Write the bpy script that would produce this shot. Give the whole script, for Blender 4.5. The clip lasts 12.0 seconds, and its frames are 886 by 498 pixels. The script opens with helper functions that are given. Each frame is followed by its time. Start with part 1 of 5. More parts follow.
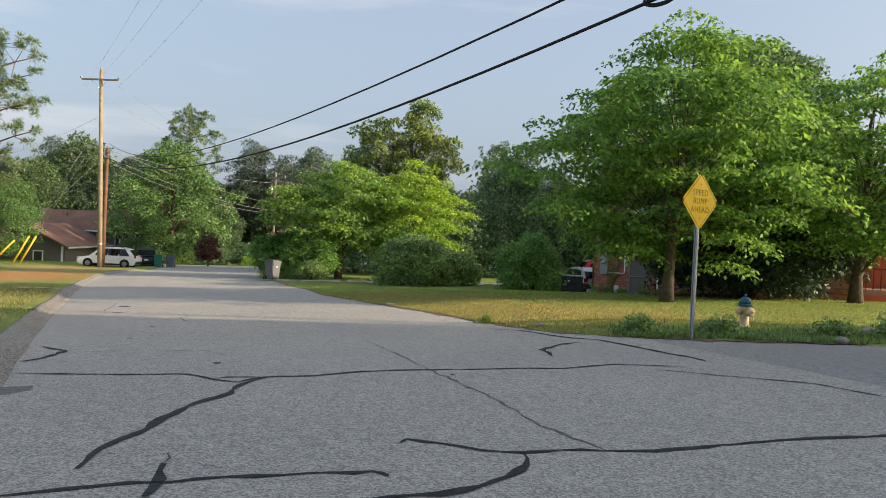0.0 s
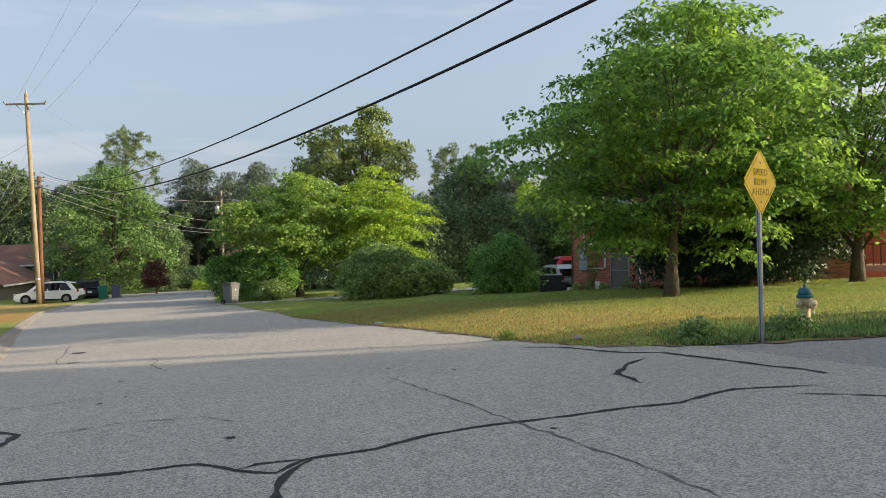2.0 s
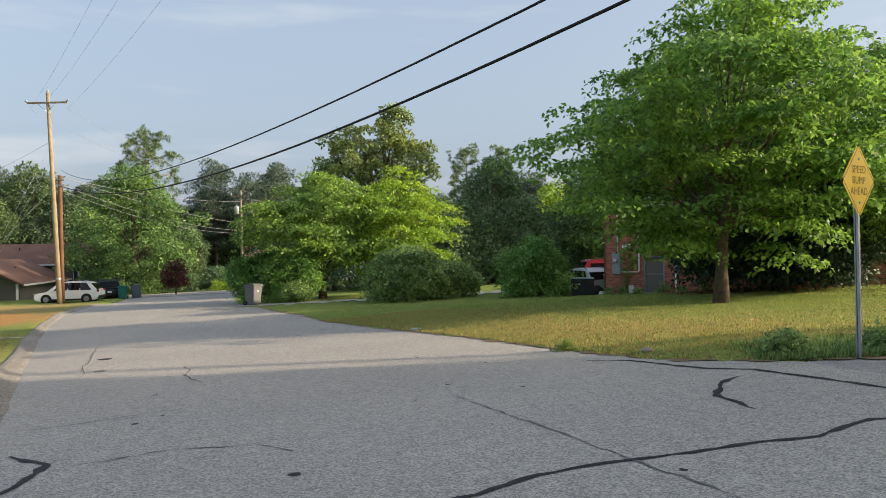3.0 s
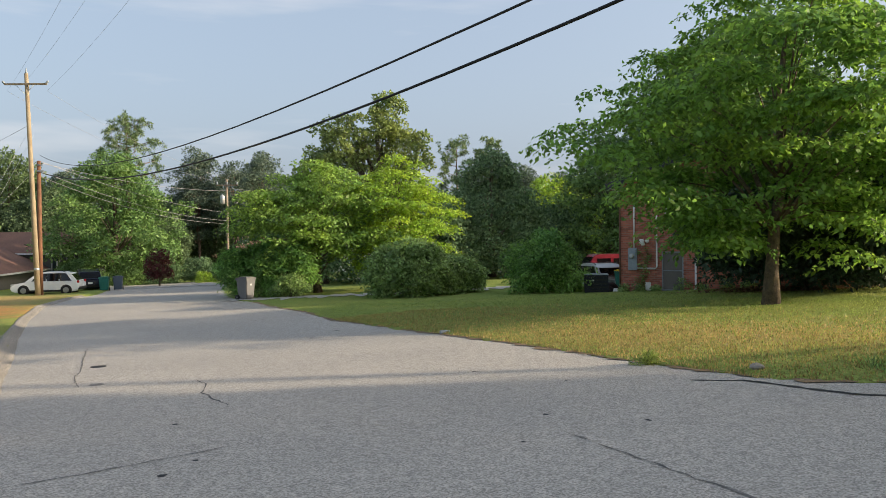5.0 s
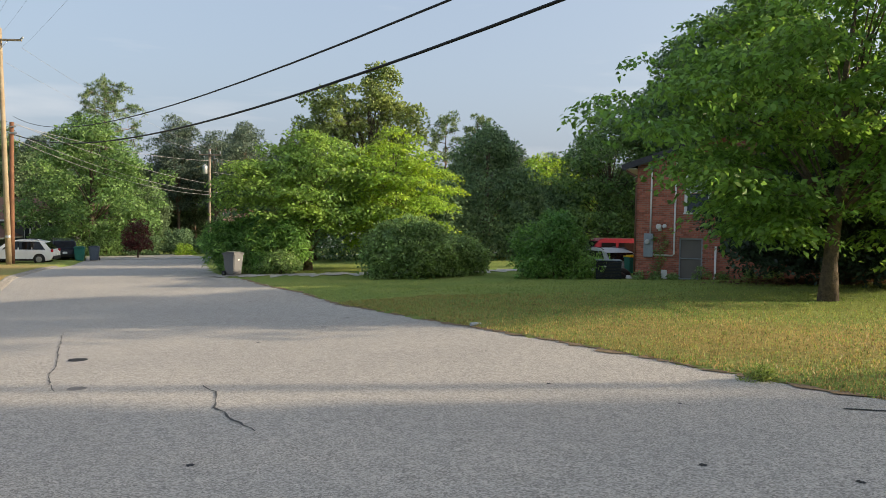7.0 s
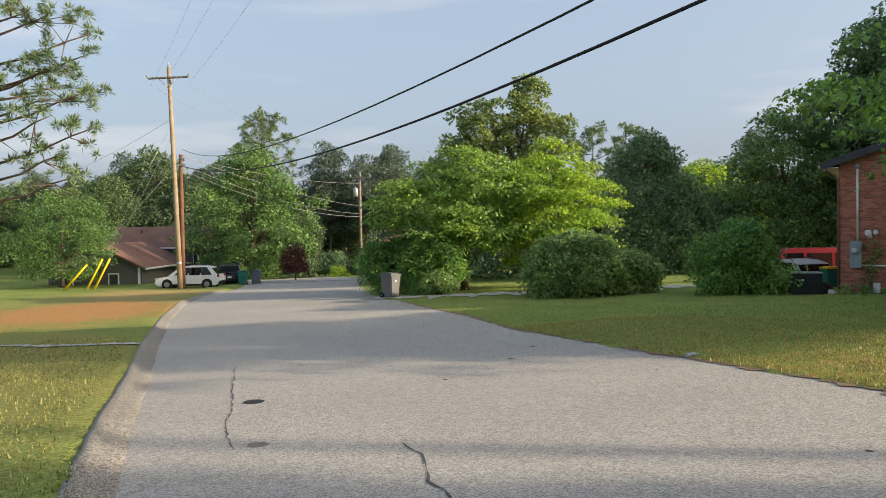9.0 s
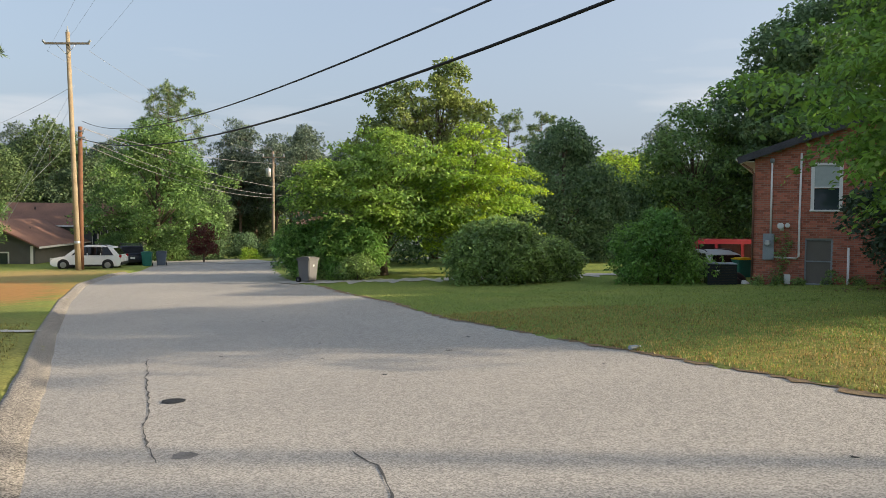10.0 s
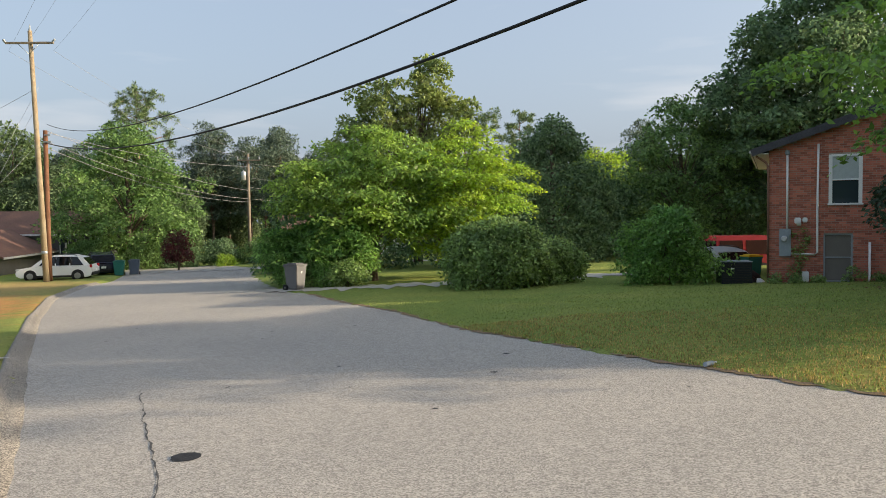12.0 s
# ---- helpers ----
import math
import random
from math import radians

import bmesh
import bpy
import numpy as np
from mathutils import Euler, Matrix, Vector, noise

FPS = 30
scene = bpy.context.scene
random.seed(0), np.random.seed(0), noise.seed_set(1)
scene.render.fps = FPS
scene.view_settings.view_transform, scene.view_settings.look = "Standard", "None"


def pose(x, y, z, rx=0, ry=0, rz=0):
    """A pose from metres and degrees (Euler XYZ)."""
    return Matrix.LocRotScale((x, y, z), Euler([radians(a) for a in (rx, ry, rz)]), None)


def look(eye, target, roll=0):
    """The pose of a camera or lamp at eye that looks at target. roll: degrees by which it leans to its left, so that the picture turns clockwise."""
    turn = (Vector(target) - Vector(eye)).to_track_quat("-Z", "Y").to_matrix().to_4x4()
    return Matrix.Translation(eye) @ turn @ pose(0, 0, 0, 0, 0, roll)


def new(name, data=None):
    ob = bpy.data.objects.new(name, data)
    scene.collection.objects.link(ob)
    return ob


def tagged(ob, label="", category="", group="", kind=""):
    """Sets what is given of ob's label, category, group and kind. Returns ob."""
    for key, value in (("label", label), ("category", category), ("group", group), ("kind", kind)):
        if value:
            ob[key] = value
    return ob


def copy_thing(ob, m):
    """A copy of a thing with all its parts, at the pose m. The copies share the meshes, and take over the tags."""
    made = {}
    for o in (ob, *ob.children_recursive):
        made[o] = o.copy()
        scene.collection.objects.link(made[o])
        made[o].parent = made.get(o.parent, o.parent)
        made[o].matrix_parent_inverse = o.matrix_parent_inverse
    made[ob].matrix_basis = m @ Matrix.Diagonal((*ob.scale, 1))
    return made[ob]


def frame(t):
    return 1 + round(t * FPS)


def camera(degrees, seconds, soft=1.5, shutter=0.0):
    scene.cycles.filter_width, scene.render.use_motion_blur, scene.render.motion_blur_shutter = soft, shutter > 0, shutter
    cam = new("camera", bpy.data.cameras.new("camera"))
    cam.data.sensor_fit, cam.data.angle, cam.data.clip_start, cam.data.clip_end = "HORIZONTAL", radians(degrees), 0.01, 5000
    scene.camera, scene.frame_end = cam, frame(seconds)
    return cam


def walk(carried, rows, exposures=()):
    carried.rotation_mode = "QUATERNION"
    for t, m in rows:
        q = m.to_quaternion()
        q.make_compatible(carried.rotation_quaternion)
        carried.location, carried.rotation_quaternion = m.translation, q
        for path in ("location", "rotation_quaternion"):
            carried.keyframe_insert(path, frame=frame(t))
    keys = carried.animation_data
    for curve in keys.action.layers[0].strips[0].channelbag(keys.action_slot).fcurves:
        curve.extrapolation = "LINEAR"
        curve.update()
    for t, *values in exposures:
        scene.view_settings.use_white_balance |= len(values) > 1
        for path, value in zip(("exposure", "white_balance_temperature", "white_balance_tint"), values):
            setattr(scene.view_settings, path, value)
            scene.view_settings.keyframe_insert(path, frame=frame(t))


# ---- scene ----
cam = camera(60.9, 12.0, soft=0.65)
PATH = [
    (0, (3.556, 0.44, 1.898), (3.463, 2.438, 1.872), 2.7),
    (0.5, (3.286, 0.901, 1.931), (3.217, 2.896, 1.81), -0.3),
    (1, (2.996, 1.407, 1.943), (2.959, 3.407, 1.969), 0.0),
    (1.5, (2.648, 1.862, 1.942), (2.511, 3.858, 1.927), -1.4),
    (2, (2.423, 2.339, 1.952), (2.468, 4.339, 1.941), -1.6),
    (2.5, (2.092, 2.805, 1.971), (2.044, 4.805, 1.977), -1.0),
    (2.7, (1.987, 2.993, 1.979), (1.968, 4.993, 1.971), -1.4),
    (4.3, (1.155, 4.447, 2.024), (1.221, 6.446, 2.038), -0.2),
    (4.5, (1.022, 4.646, 2.051), (1.075, 6.645, 2.065), 0.6),
    (5, (0.747, 5.076, 2.027), (0.802, 7.075, 2.0), -0.7),
    (5.5, (0.541, 5.592, 2.016), (0.721, 7.583, 1.964), 2.5),
    (6, (0.245, 6.07, 2.003), (0.359, 8.064, 1.899), 0.4),
    (6.5, (0.074, 6.575, 2.009), (0.262, 8.563, 1.91), 0.5),
    (7, (-0.207, 7.099, 2.035), (-0.096, 9.094, 1.951), 1.0),
    (7.5, (-0.393, 7.517, 2.062), (-0.371, 9.516, 1.987), -0.8),
    (7.7, (-0.452, 7.704, 2.065), (-0.554, 9.701, 2.032), -0.5),
    (9.3, (-1.262, 9.041, 1.998), (-1.525, 11.023, 1.951), -0.9),
    (9.5, (-1.349, 9.133, 2.037), (-1.47, 11.127, 1.951), -1.8),
    (10, (-1.591, 9.552, 2.009), (-1.619, 11.55, 1.927), 0.4),
    (10.5, (-1.886, 9.904, 1.984), (-2.001, 11.896, 1.848), 0.2),
    (11, (-2.077, 10.346, 1.981), (-2.061, 12.342, 1.849), 0.4),
    (11.5, (-2.366, 10.815, 1.976), (-2.377, 12.81, 1.835), 0.2),
    (12, (-2.559, 11.222, 2.011), (-2.514, 13.22, 1.932), -0.7),
]
walk(cam, [(t, look(e, g, r)) for t, e, g, r in PATH])

# ---- sky, sun, exposure ----
SUN_EL, SUN_AZ = 16.5, (1.0, -0.09)
world = bpy.data.worlds.new("sky")
scene.world = world
world.use_nodes = True
wn, wl = world.node_tree.nodes, world.node_tree.links
sky = wn.new("ShaderNodeTexSky")
sky.sky_type, sky.sun_disc = "NISHITA", False
sky.sun_elevation, sky.sun_rotation = radians(SUN_EL), math.atan2(SUN_AZ[0], SUN_AZ[1])
sky.air_density, sky.dust_density, sky.ozone_density = 1.0, 6.0, 1.6
wbg = wn["Background"]
wbg.inputs["Strength"].default_value = 0.138
wtc = wn.new("ShaderNodeTexCoord")
wmap = wn.new("ShaderNodeMapping")
wmap.inputs["Scale"].default_value = (1.2, 1.2, 9.0)
wno = wn.new("ShaderNodeTexNoise")
wno.inputs["Scale"].default_value, wno.inputs["Detail"].default_value = 2.2, 5.0
wra = wn.new("ShaderNodeMapRange")
wra.inputs["From Min"].default_value, wra.inputs["From Max"].default_value = 0.50, 0.80
wra.inputs["To Max"].default_value = 0.55
wmx = wn.new("ShaderNodeMix")
wmx.data_type = "RGBA"
wmx.inputs[7].default_value = (3.0, 3.1, 3.4, 1)
wl.new(wtc.outputs["Generated"], wmap.inputs["Vector"])
wl.new(wmap.outputs["Vector"], wno.inputs["Vector"])
wl.new(wno.outputs["Fac"], wra.inputs["Value"])
wl.new(wra.outputs["Result"], wmx.inputs[0])
whz = wn.new("ShaderNodeMix")
whz.data_type = "RGBA"
whz.inputs[0].default_value = 0.6
whz.inputs[7].default_value = (1.55, 2.02, 2.85, 1)
wl.new(sky.outputs["Color"], whz.inputs[6])
wl.new(whz.outputs[2], wmx.inputs[6])
wl.new(wmx.outputs[2], wbg.inputs["Color"])

sun_data = bpy.data.lights.new("sun", "SUN")
sun_data.energy, sun_data.angle, sun_data.color = 3.2, radians(1.0), (1.0, 0.88, 0.72)
sun = new("sun", sun_data)
sun.matrix_world = look((40, 0, 30), (40 - SUN_AZ[0], -SUN_AZ[1], 30 - math.tan(radians(SUN_EL))))
scene.view_settings.exposure = 1.13
scene.view_settings.use_white_balance = True
scene.view_settings.white_balance_temperature = 7200


# ---- materials ----
def mat(name, color, rough=0.8, metal=0.0, var=0.25, scale=6.0, fine=60.0, bump=0.2, dist=0.01, spec=0.3, tint=None, per="", lo=0.35, hi=0.65):
    """A surface with colour variation at two scales and a fine relief. tint: the second colour of its large patches."""
    m = bpy.data.materials.new(name)
    m.use_nodes = True
    n, l = m.node_tree.nodes, m.node_tree.links
    b = n["Principled BSDF"]
    b.inputs["Roughness"].default_value, b.inputs["Metallic"].default_value = rough, metal
    b.inputs["Specular IOR Level"].default_value = spec
    tc = n.new("ShaderNodeTexCoord")
    n1, n2 = n.new("ShaderNodeTexNoise"), n.new("ShaderNodeTexNoise")
    n1.inputs["Scale"].default_value, n1.inputs["Detail"].default_value = scale, 4
    n2.inputs["Scale"].default_value, n2.inputs["Detail"].default_value = fine, 3
    for k in (n1, n2):
        l.new(tc.outputs["Object"], k.inputs["Vector"])
    r1 = n.new("ShaderNodeMapRange")
    r1.inputs["From Min"].default_value, r1.inputs["From Max"].default_value = lo, hi
    l.new(n1.outputs["Fac"], r1.inputs["Value"])
    mx = n.new("ShaderNodeMix")
    mx.data_type = "RGBA"
    mx.inputs[6].default_value = (*color, 1)
    mx.inputs[7].default_value = (*(tint or [c * (1 - var) for c in color]), 1)
    l.new(r1.outputs["Result"], mx.inputs[0])
    hsv = n.new("ShaderNodeHueSaturation")
    r2 = n.new("ShaderNodeMapRange")
    r2.inputs["To Min"].default_value, r2.inputs["To Max"].default_value = 1 - var, 1 + var
    r2.inputs["From Min"].default_value, r2.inputs["From Max"].default_value = 0.25, 0.75
    if per:
        src = n.new("ShaderNodeObjectInfo" if per == "object" else "ShaderNodeNewGeometry")
        ad = n.new("ShaderNodeMath")
        ad.operation = "MULTIPLY_ADD"
        ad.inputs[1].default_value = 0.6
        l.new(src.outputs["Random" if per == "object" else "Random Per Island"], ad.inputs[0])
        sc = n.new("ShaderNodeMath")
        sc.operation = "MULTIPLY"
        sc.inputs[1].default_value = 0.4
        l.new(n2.outputs["Fac"], sc.inputs[0])
        l.new(sc.outputs[0], ad.inputs[2])
        l.new(ad.outputs[0], r2.inputs["Value"])
    else:
        l.new(n2.outputs["Fac"], r2.inputs["Value"])
    l.new(r2.outputs["Result"], hsv.inputs["Value"])
    l.new(mx.outputs[2], hsv.inputs["Color"])
    l.new(hsv.outputs["Color"], b.inputs["Base Color"])
    if bump:
        bp = n.new("ShaderNodeBump")
        bp.inputs["Strength"].default_value, bp.inputs["Distance"].default_value = bump, dist
        l.new(n2.outputs["Fac"], bp.inputs["Height"])
        l.new(bp.outputs["Normal"], b.inputs["Normal"])
    return m


def leaf_mat(name, color, tip, trans=0.45, rough=0.5):
    """Foliage: colour varies leaf by leaf and in patches; light passes through the blades."""
    m = mat(name, color, rough=rough, var=0.45, scale=0.5, fine=3.0, bump=0, tint=tip, per="island", spec=0.35)
    n, l = m.node_tree.nodes, m.node_tree.links
    b, out = n["Principled BSDF"], n["Material Output"]
    tr, ms = n.new("ShaderNodeBsdfTranslucent"), n.new("ShaderNodeMixShader")
    gain = n.new("ShaderNodeHueSaturation")
    gain.inputs["Hue"].default_value, gain.inputs["Saturation"].default_value, gain.inputs["Value"].default_value = 0.487, 1.08, 1.4
    src = b.inputs["Base Color"].links[0].from_socket
    l.new(src, gain.inputs["Color"])
    l.new(gain.outputs["Color"], tr.inputs["Color"])
    ms.inputs[0].default_value = trans * 0.85
    l.new(b.outputs[0], ms.inputs[1])
    l.new(tr.outputs[0], ms.inputs[2])
    l.new(ms.outputs[0], out.inputs["Surface"])
    return m


def glass_mat(name, color, rough=0.04):
    m = bpy.data.materials.new(name)
    m.use_nodes = True
    b = m.node_tree.nodes["Principled BSDF"]
    b.inputs["Base Color"].default_value = (*color, 1)
    b.inputs["Roughness"].default_value, b.inputs["Specular IOR Level"].default_value = rough, 0.5
    return m


def asphalt(name, color, tint, speck):
    """Worn asphalt: pale stones in dark binder, large faded patches, fine relief."""
    m = mat(name, color, rough=0.88, var=0.10, scale=0.22, fine=9.0, bump=0.0, tint=tint, spec=0.25, lo=0.30, hi=0.70)
    n, l = m.node_tree.nodes, m.node_tree.links
    b = n["Principled BSDF"]
    src = b.inputs["Base Color"].links[0].from_socket
    tc = n.new("ShaderNodeTexCoord")
    vo = n.new("ShaderNodeTexVoronoi")
    vo.inputs["Scale"].default_value = 82.0
    l.new(tc.outputs["Object"], vo.inputs["Vector"])
    sep = n.new("ShaderNodeSeparateColor")
    l.new(vo.outputs["Color"], sep.inputs["Color"])
    mr = n.new("ShaderNodeMapRange")
    mr.inputs["To Min"].default_value, mr.inputs["To Max"].default_value = 1 - speck, 1 + speck
    l.new(sep.outputs["Red"], mr.inputs["Value"])
    hs = n.new("ShaderNodeHueSaturation")
    l.new(mr.outputs["Result"], hs.inputs["Value"])
    l.new(src, hs.inputs["Color"])
    l.new(hs.outputs["Color"], b.inputs["Base Color"])
    bp = n.new("ShaderNodeBump")
    bp.inputs["Strength"].default_value, bp.inputs["Distance"].default_value = 0.55, 0.006
    l.new(sep.outputs["Green"], bp.inputs["Height"])
    l.new(bp.outputs["Normal"], b.inputs["Normal"])
    return m


def ground_mat():
    """Lawn: mown green, straw-dry patches and verge, bare orange soil by the poles."""
    m = mat("lawn", (0.18, 0.245, 0.06), rough=0.95, var=0.30, scale=0.35, fine=26.0, bump=0.8, dist=0.05, tint=(0.245, 0.28, 0.075), spec=0.1)
    n, l = m.node_tree.nodes, m.node_tree.links
    b = n["Principled BSDF"]
    col = b.inputs["Base Color"].links[0].from_socket
    tc = n.new("ShaderNodeTexCoord")

    def blob(cx, cy, rx, ry, turn, edge, noise_scale, rough):
        mp = n.new("ShaderNodeMapping")
        mp.vector_type = "TEXTURE"
        mp.inputs["Location"].default_value = (cx, cy, 0)
        mp.inputs["Rotation"].default_value = (0, 0, radians(turn))
        mp.inputs["Scale"].default_value = (rx, ry, 1e4)
        l.new(tc.outputs["Object"], mp.inputs["Vector"])
        ln = n.new("ShaderNodeVectorMath")
        ln.operation = "LENGTH"
        l.new(mp.outputs["Vector"], ln.inputs[0])
        no = n.new("ShaderNodeTexNoise")
        no.inputs["Scale"].default_value, no.inputs["Detail"].default_value = noise_scale, 5
        l.new(tc.outputs["Object"], no.inputs["Vector"])
        ad = n.new("ShaderNodeMath")
        ad.operation = "MULTIPLY_ADD"
        ad.inputs[1].default_value = rough
        l.new(no.outputs["Fac"], ad.inputs[0])
        l.new(ln.outputs["Value"], ad.inputs[2])
        mr = n.new("ShaderNodeMapRange")
        mr.inputs["From Min"].default_value, mr.inputs["From Max"].default_value = 1 + rough / 2, 1 + rough / 2 - edge
        l.new(ad.outputs[0], mr.inputs["Value"])
        return mr.outputs["Result"]

    def over(colour, fac, strength):
        nonlocal col
        mu = n.new("ShaderNodeMath")
        mu.operation = "MULTIPLY"
        mu.inputs[1].default_value = strength
        l.new(fac, mu.inputs[0])
        mx = n.new("ShaderNodeMix")
        mx.data_type = "RGBA"
        mx.inputs[7].default_value = (*colour, 1)
        l.new(mu.outputs[0], mx.inputs[0])
        l.new(col, mx.inputs[6])
        col = mx.outputs[2]

    over((0.40, 0.29, 0.10), blob(5.6, 17.2, 5.2, 2.3, -42, 0.7, 1.3, 0.9), 0.85)
    over((0.37, 0.28, 0.10), blob(12.5, 18.6, 6.5, 2.2, 8, 0.8, 1.1, 0.9), 0.65)
    over((0.27, 0.23, 0.08), blob(-11.8, 20.0, 16.0, 7.0, 118, 0.9, 0.5, 0.9), 0.85)
    over((0.34, 0.26, 0.11), blob(-24.0, 47.0, 16.0, 7.0, 118, 0.9, 0.4, 0.9), 0.85)
    over((0.46, 0.24, 0.09), blob(-20.5, 38.0, 10.0, 5.0, 118, 0.45, 1.1, 1.1), 0.95)
    over((0.42, 0.30, 0.12), blob(-26.0, 54.5, 8.0, 5.0, 118, 0.6, 0.7, 0.8), 0.9)
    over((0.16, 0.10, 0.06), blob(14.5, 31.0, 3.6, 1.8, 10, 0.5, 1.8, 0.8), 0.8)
    over((0.34, 0.22, 0.12), blob(8.6, 12.45, 1.9, 0.28, 6, 0.6, 2.5, 0.8), 0.9)
    fine = n.new("ShaderNodeTexNoise")
    fine.inputs["Scale"].default_value, fine.inputs["Detail"].default_value = 14.0, 6
    l.new(tc.outputs["Object"], fine.inputs["Vector"])
    mr = n.new("ShaderNodeMapRange")
    mr.inputs["From Min"].default_value, mr.inputs["From Max"].default_value = 0.3, 0.7
    mr.inputs["To Min"].default_value, mr.inputs["To Max"].default_value = 0.72, 1.28
    l.new(fine.outputs["Fac"], mr.inputs["Value"])
    hs = n.new("ShaderNodeHueSaturation")
    l.new(mr.outputs["Result"], hs.inputs["Value"])
    l.new(col, hs.inputs["Color"])
    l.new(hs.outputs["Color"], b.inputs["Base Color"])
    return m


M_LAWN = ground_mat()
M_ROAD = asphalt("road_asphalt", (0.41, 0.377, 0.33), (0.345, 0.32, 0.285), 0.45)
M_SIDE = asphalt("old_asphalt", (0.25, 0.245, 0.235), (0.30, 0.285, 0.265), 0.5)
M_TAR = mat("tar", (0.028, 0.028, 0.03), rough=0.75, var=0.4, scale=9, fine=50, bump=0.5)
M_FAINT = mat("hairline_crack", (0.19, 0.18, 0.17), rough=0.9, var=0.35, scale=12, fine=70, bump=0.5)
M_STAIN = mat("dark_patch", (0.10, 0.098, 0.095), rough=0.9, var=0.35, scale=12, fine=70, bump=0.5)
M_KERB = asphalt("kerb_face", (0.30, 0.275, 0.24), (0.205, 0.185, 0.16), 0.75)
M_CONC = mat("kerb_concrete", (0.34, 0.30, 0.25), rough=0.92, var=0.28, scale=1.2, fine=38, bump=0.5, tint=(0.22, 0.195, 0.165))
M_DRIVE = mat("drive_concrete", (0.46, 0.44, 0.40), rough=0.9, var=0.15, scale=1.0, fine=50, bump=0.3)
M_BARK = mat("bark", (0.16, 0.12, 0.085), rough=0.95, var=0.4, scale=7, fine=28, bump=0.9, dist=0.03, tint=(0.09, 0.07, 0.055))
M_PINEBARK = mat("pine_bark", (0.22, 0.15, 0.11), rough=0.95, var=0.4, scale=4, fine=20, bump=0.9, dist=0.04)
M_POLE = mat("pole_wood", (0.33, 0.275, 0.19), rough=0.85, var=0.22, scale=2, fine=24, bump=0.4, tint=(0.27, 0.205, 0.13))
M_POLE2 = mat("creosote_wood", (0.19, 0.09, 0.05), rough=0.8, var=0.3, scale=2, fine=24, bump=0.4)
M_POLE3 = mat("grey_wood", (0.27, 0.22, 0.17), rough=0.9, var=0.3, scale=2, fine=24, bump=0.4)
M_STEEL = mat("galvanised", (0.42, 0.45, 0.48), rough=0.45, metal=0.75, var=0.12, scale=6, fine=40, bump=0.1)
M_CABLE = mat("black_cable", (0.012, 0.012, 0.013), rough=0.6, var=0.2, bump=0)
M_WIRE = mat("grey_wire", (0.30, 0.30, 0.31), rough=0.6, metal=0.2, var=0.2, bump=0)
M_LETTER = mat("faded_lettering", (0.42, 0.24, 0.015), rough=0.5, var=0.2, bump=0)
M_SOIL = mat("edge_soil", (0.22, 0.155, 0.09), rough=0.95, var=0.4, scale=5, fine=40, bump=0.8, tint=(0.24, 0.16, 0.09))
M_YELLOW = mat("sign_yellow", (1.0, 0.63, 0.004), rough=0.4, var=0.06, scale=3, fine=30, bump=0.05)
M_BLACK = mat("black_paint", (0.015, 0.015, 0.015), rough=0.5, var=0.2, bump=0)
M_GUARD = mat("guard_yellow", (0.80, 0.53, 0.02), rough=0.5, var=0.1, bump=0.05)
M_CREAM = mat("hydrant_cream", (0.62, 0.50, 0.30), rough=0.55, var=0.2, scale=9, fine=50, bump=0.2, tint=(0.45, 0.33, 0.19))
M_TEAL = mat("hydrant_teal", (0.025, 0.13, 0.17), rough=0.5, var=0.25, scale=9, fine=50, bump=0.2)
M_BRICK = mat("red_brick", (0.47, 0.165, 0.11), rough=0.9, var=0.3, scale=1.5, fine=60, bump=0.4, tint=(0.40, 0.14, 0.095), per="island")
M_BRICKP = mat("red_brick_single", (0.47, 0.165, 0.11), rough=0.9, var=0.3, scale=1.5, fine=60, bump=0.4, tint=(0.40, 0.14, 0.095), per="object")
M_MORTAR = mat("mortar", (0.38, 0.31, 0.26), rough=0.95, var=0.15, scale=3, fine=60, bump=0.4)
M_ROOF = mat("dark_shingle", (0.075, 0.075, 0.085), rough=0.9, var=0.3, scale=2, fine=30, bump=0.5)
M_ROOFB = mat("brown_shingle", (0.19, 0.105, 0.08), rough=0.92, var=0.25, scale=0.7, fine=14, bump=0.5, tint=(0.24, 0.13, 0.095))
M_WHITE = mat("white_paint", (0.78, 0.78, 0.76), rough=0.5, var=0.06, scale=2, fine=30, bump=0.05)
M_GREYP = mat("grey_metal_paint", (0.30, 0.34, 0.37), rough=0.5, var=0.12, bump=0.05)
M_SIDING = mat("grey_siding", (0.13, 0.13, 0.125), rough=0.8, var=0.12, scale=2, fine=20, bump=0.1)
M_BLIND = mat("window_blind", (0.42, 0.47, 0.46), rough=0.7, var=0.08, bump=0)
M_SCREEN = mat("insect_screen", (0.19, 0.17, 0.15), rough=0.85, var=0.12, scale=2, fine=90, bump=0.1)
M_GLASS = glass_mat("window_glass", (0.03, 0.045, 0.05))
M_CARGLASS = glass_mat("car_glass", (0.006, 0.007, 0.009), 0.1)
M_CARWHITE = mat("white_car_paint", (0.80, 0.81, 0.82), rough=0.22, var=0.02, bump=0, spec=0.6)
M_CARRED = mat("red_car_paint", (0.26, 0.028, 0.045), rough=0.25, var=0.06, bump=0, spec=0.6)
M_CARDARK = mat("dark_car_paint", (0.02, 0.025, 0.04), rough=0.2, var=0.1, bump=0, spec=0.6)
M_SILVER = mat("silver_paint", (0.50, 0.51, 0.52), rough=0.3, metal=0.4, var=0.05, bump=0)
M_TYRE = mat("tyre_rubber", (0.02, 0.02, 0.02), rough=0.85, var=0.2, bump=0.1)
M_RIM = mat("alloy", (0.32, 0.33, 0.35), rough=0.3, metal=0.9, var=0.05, bump=0)
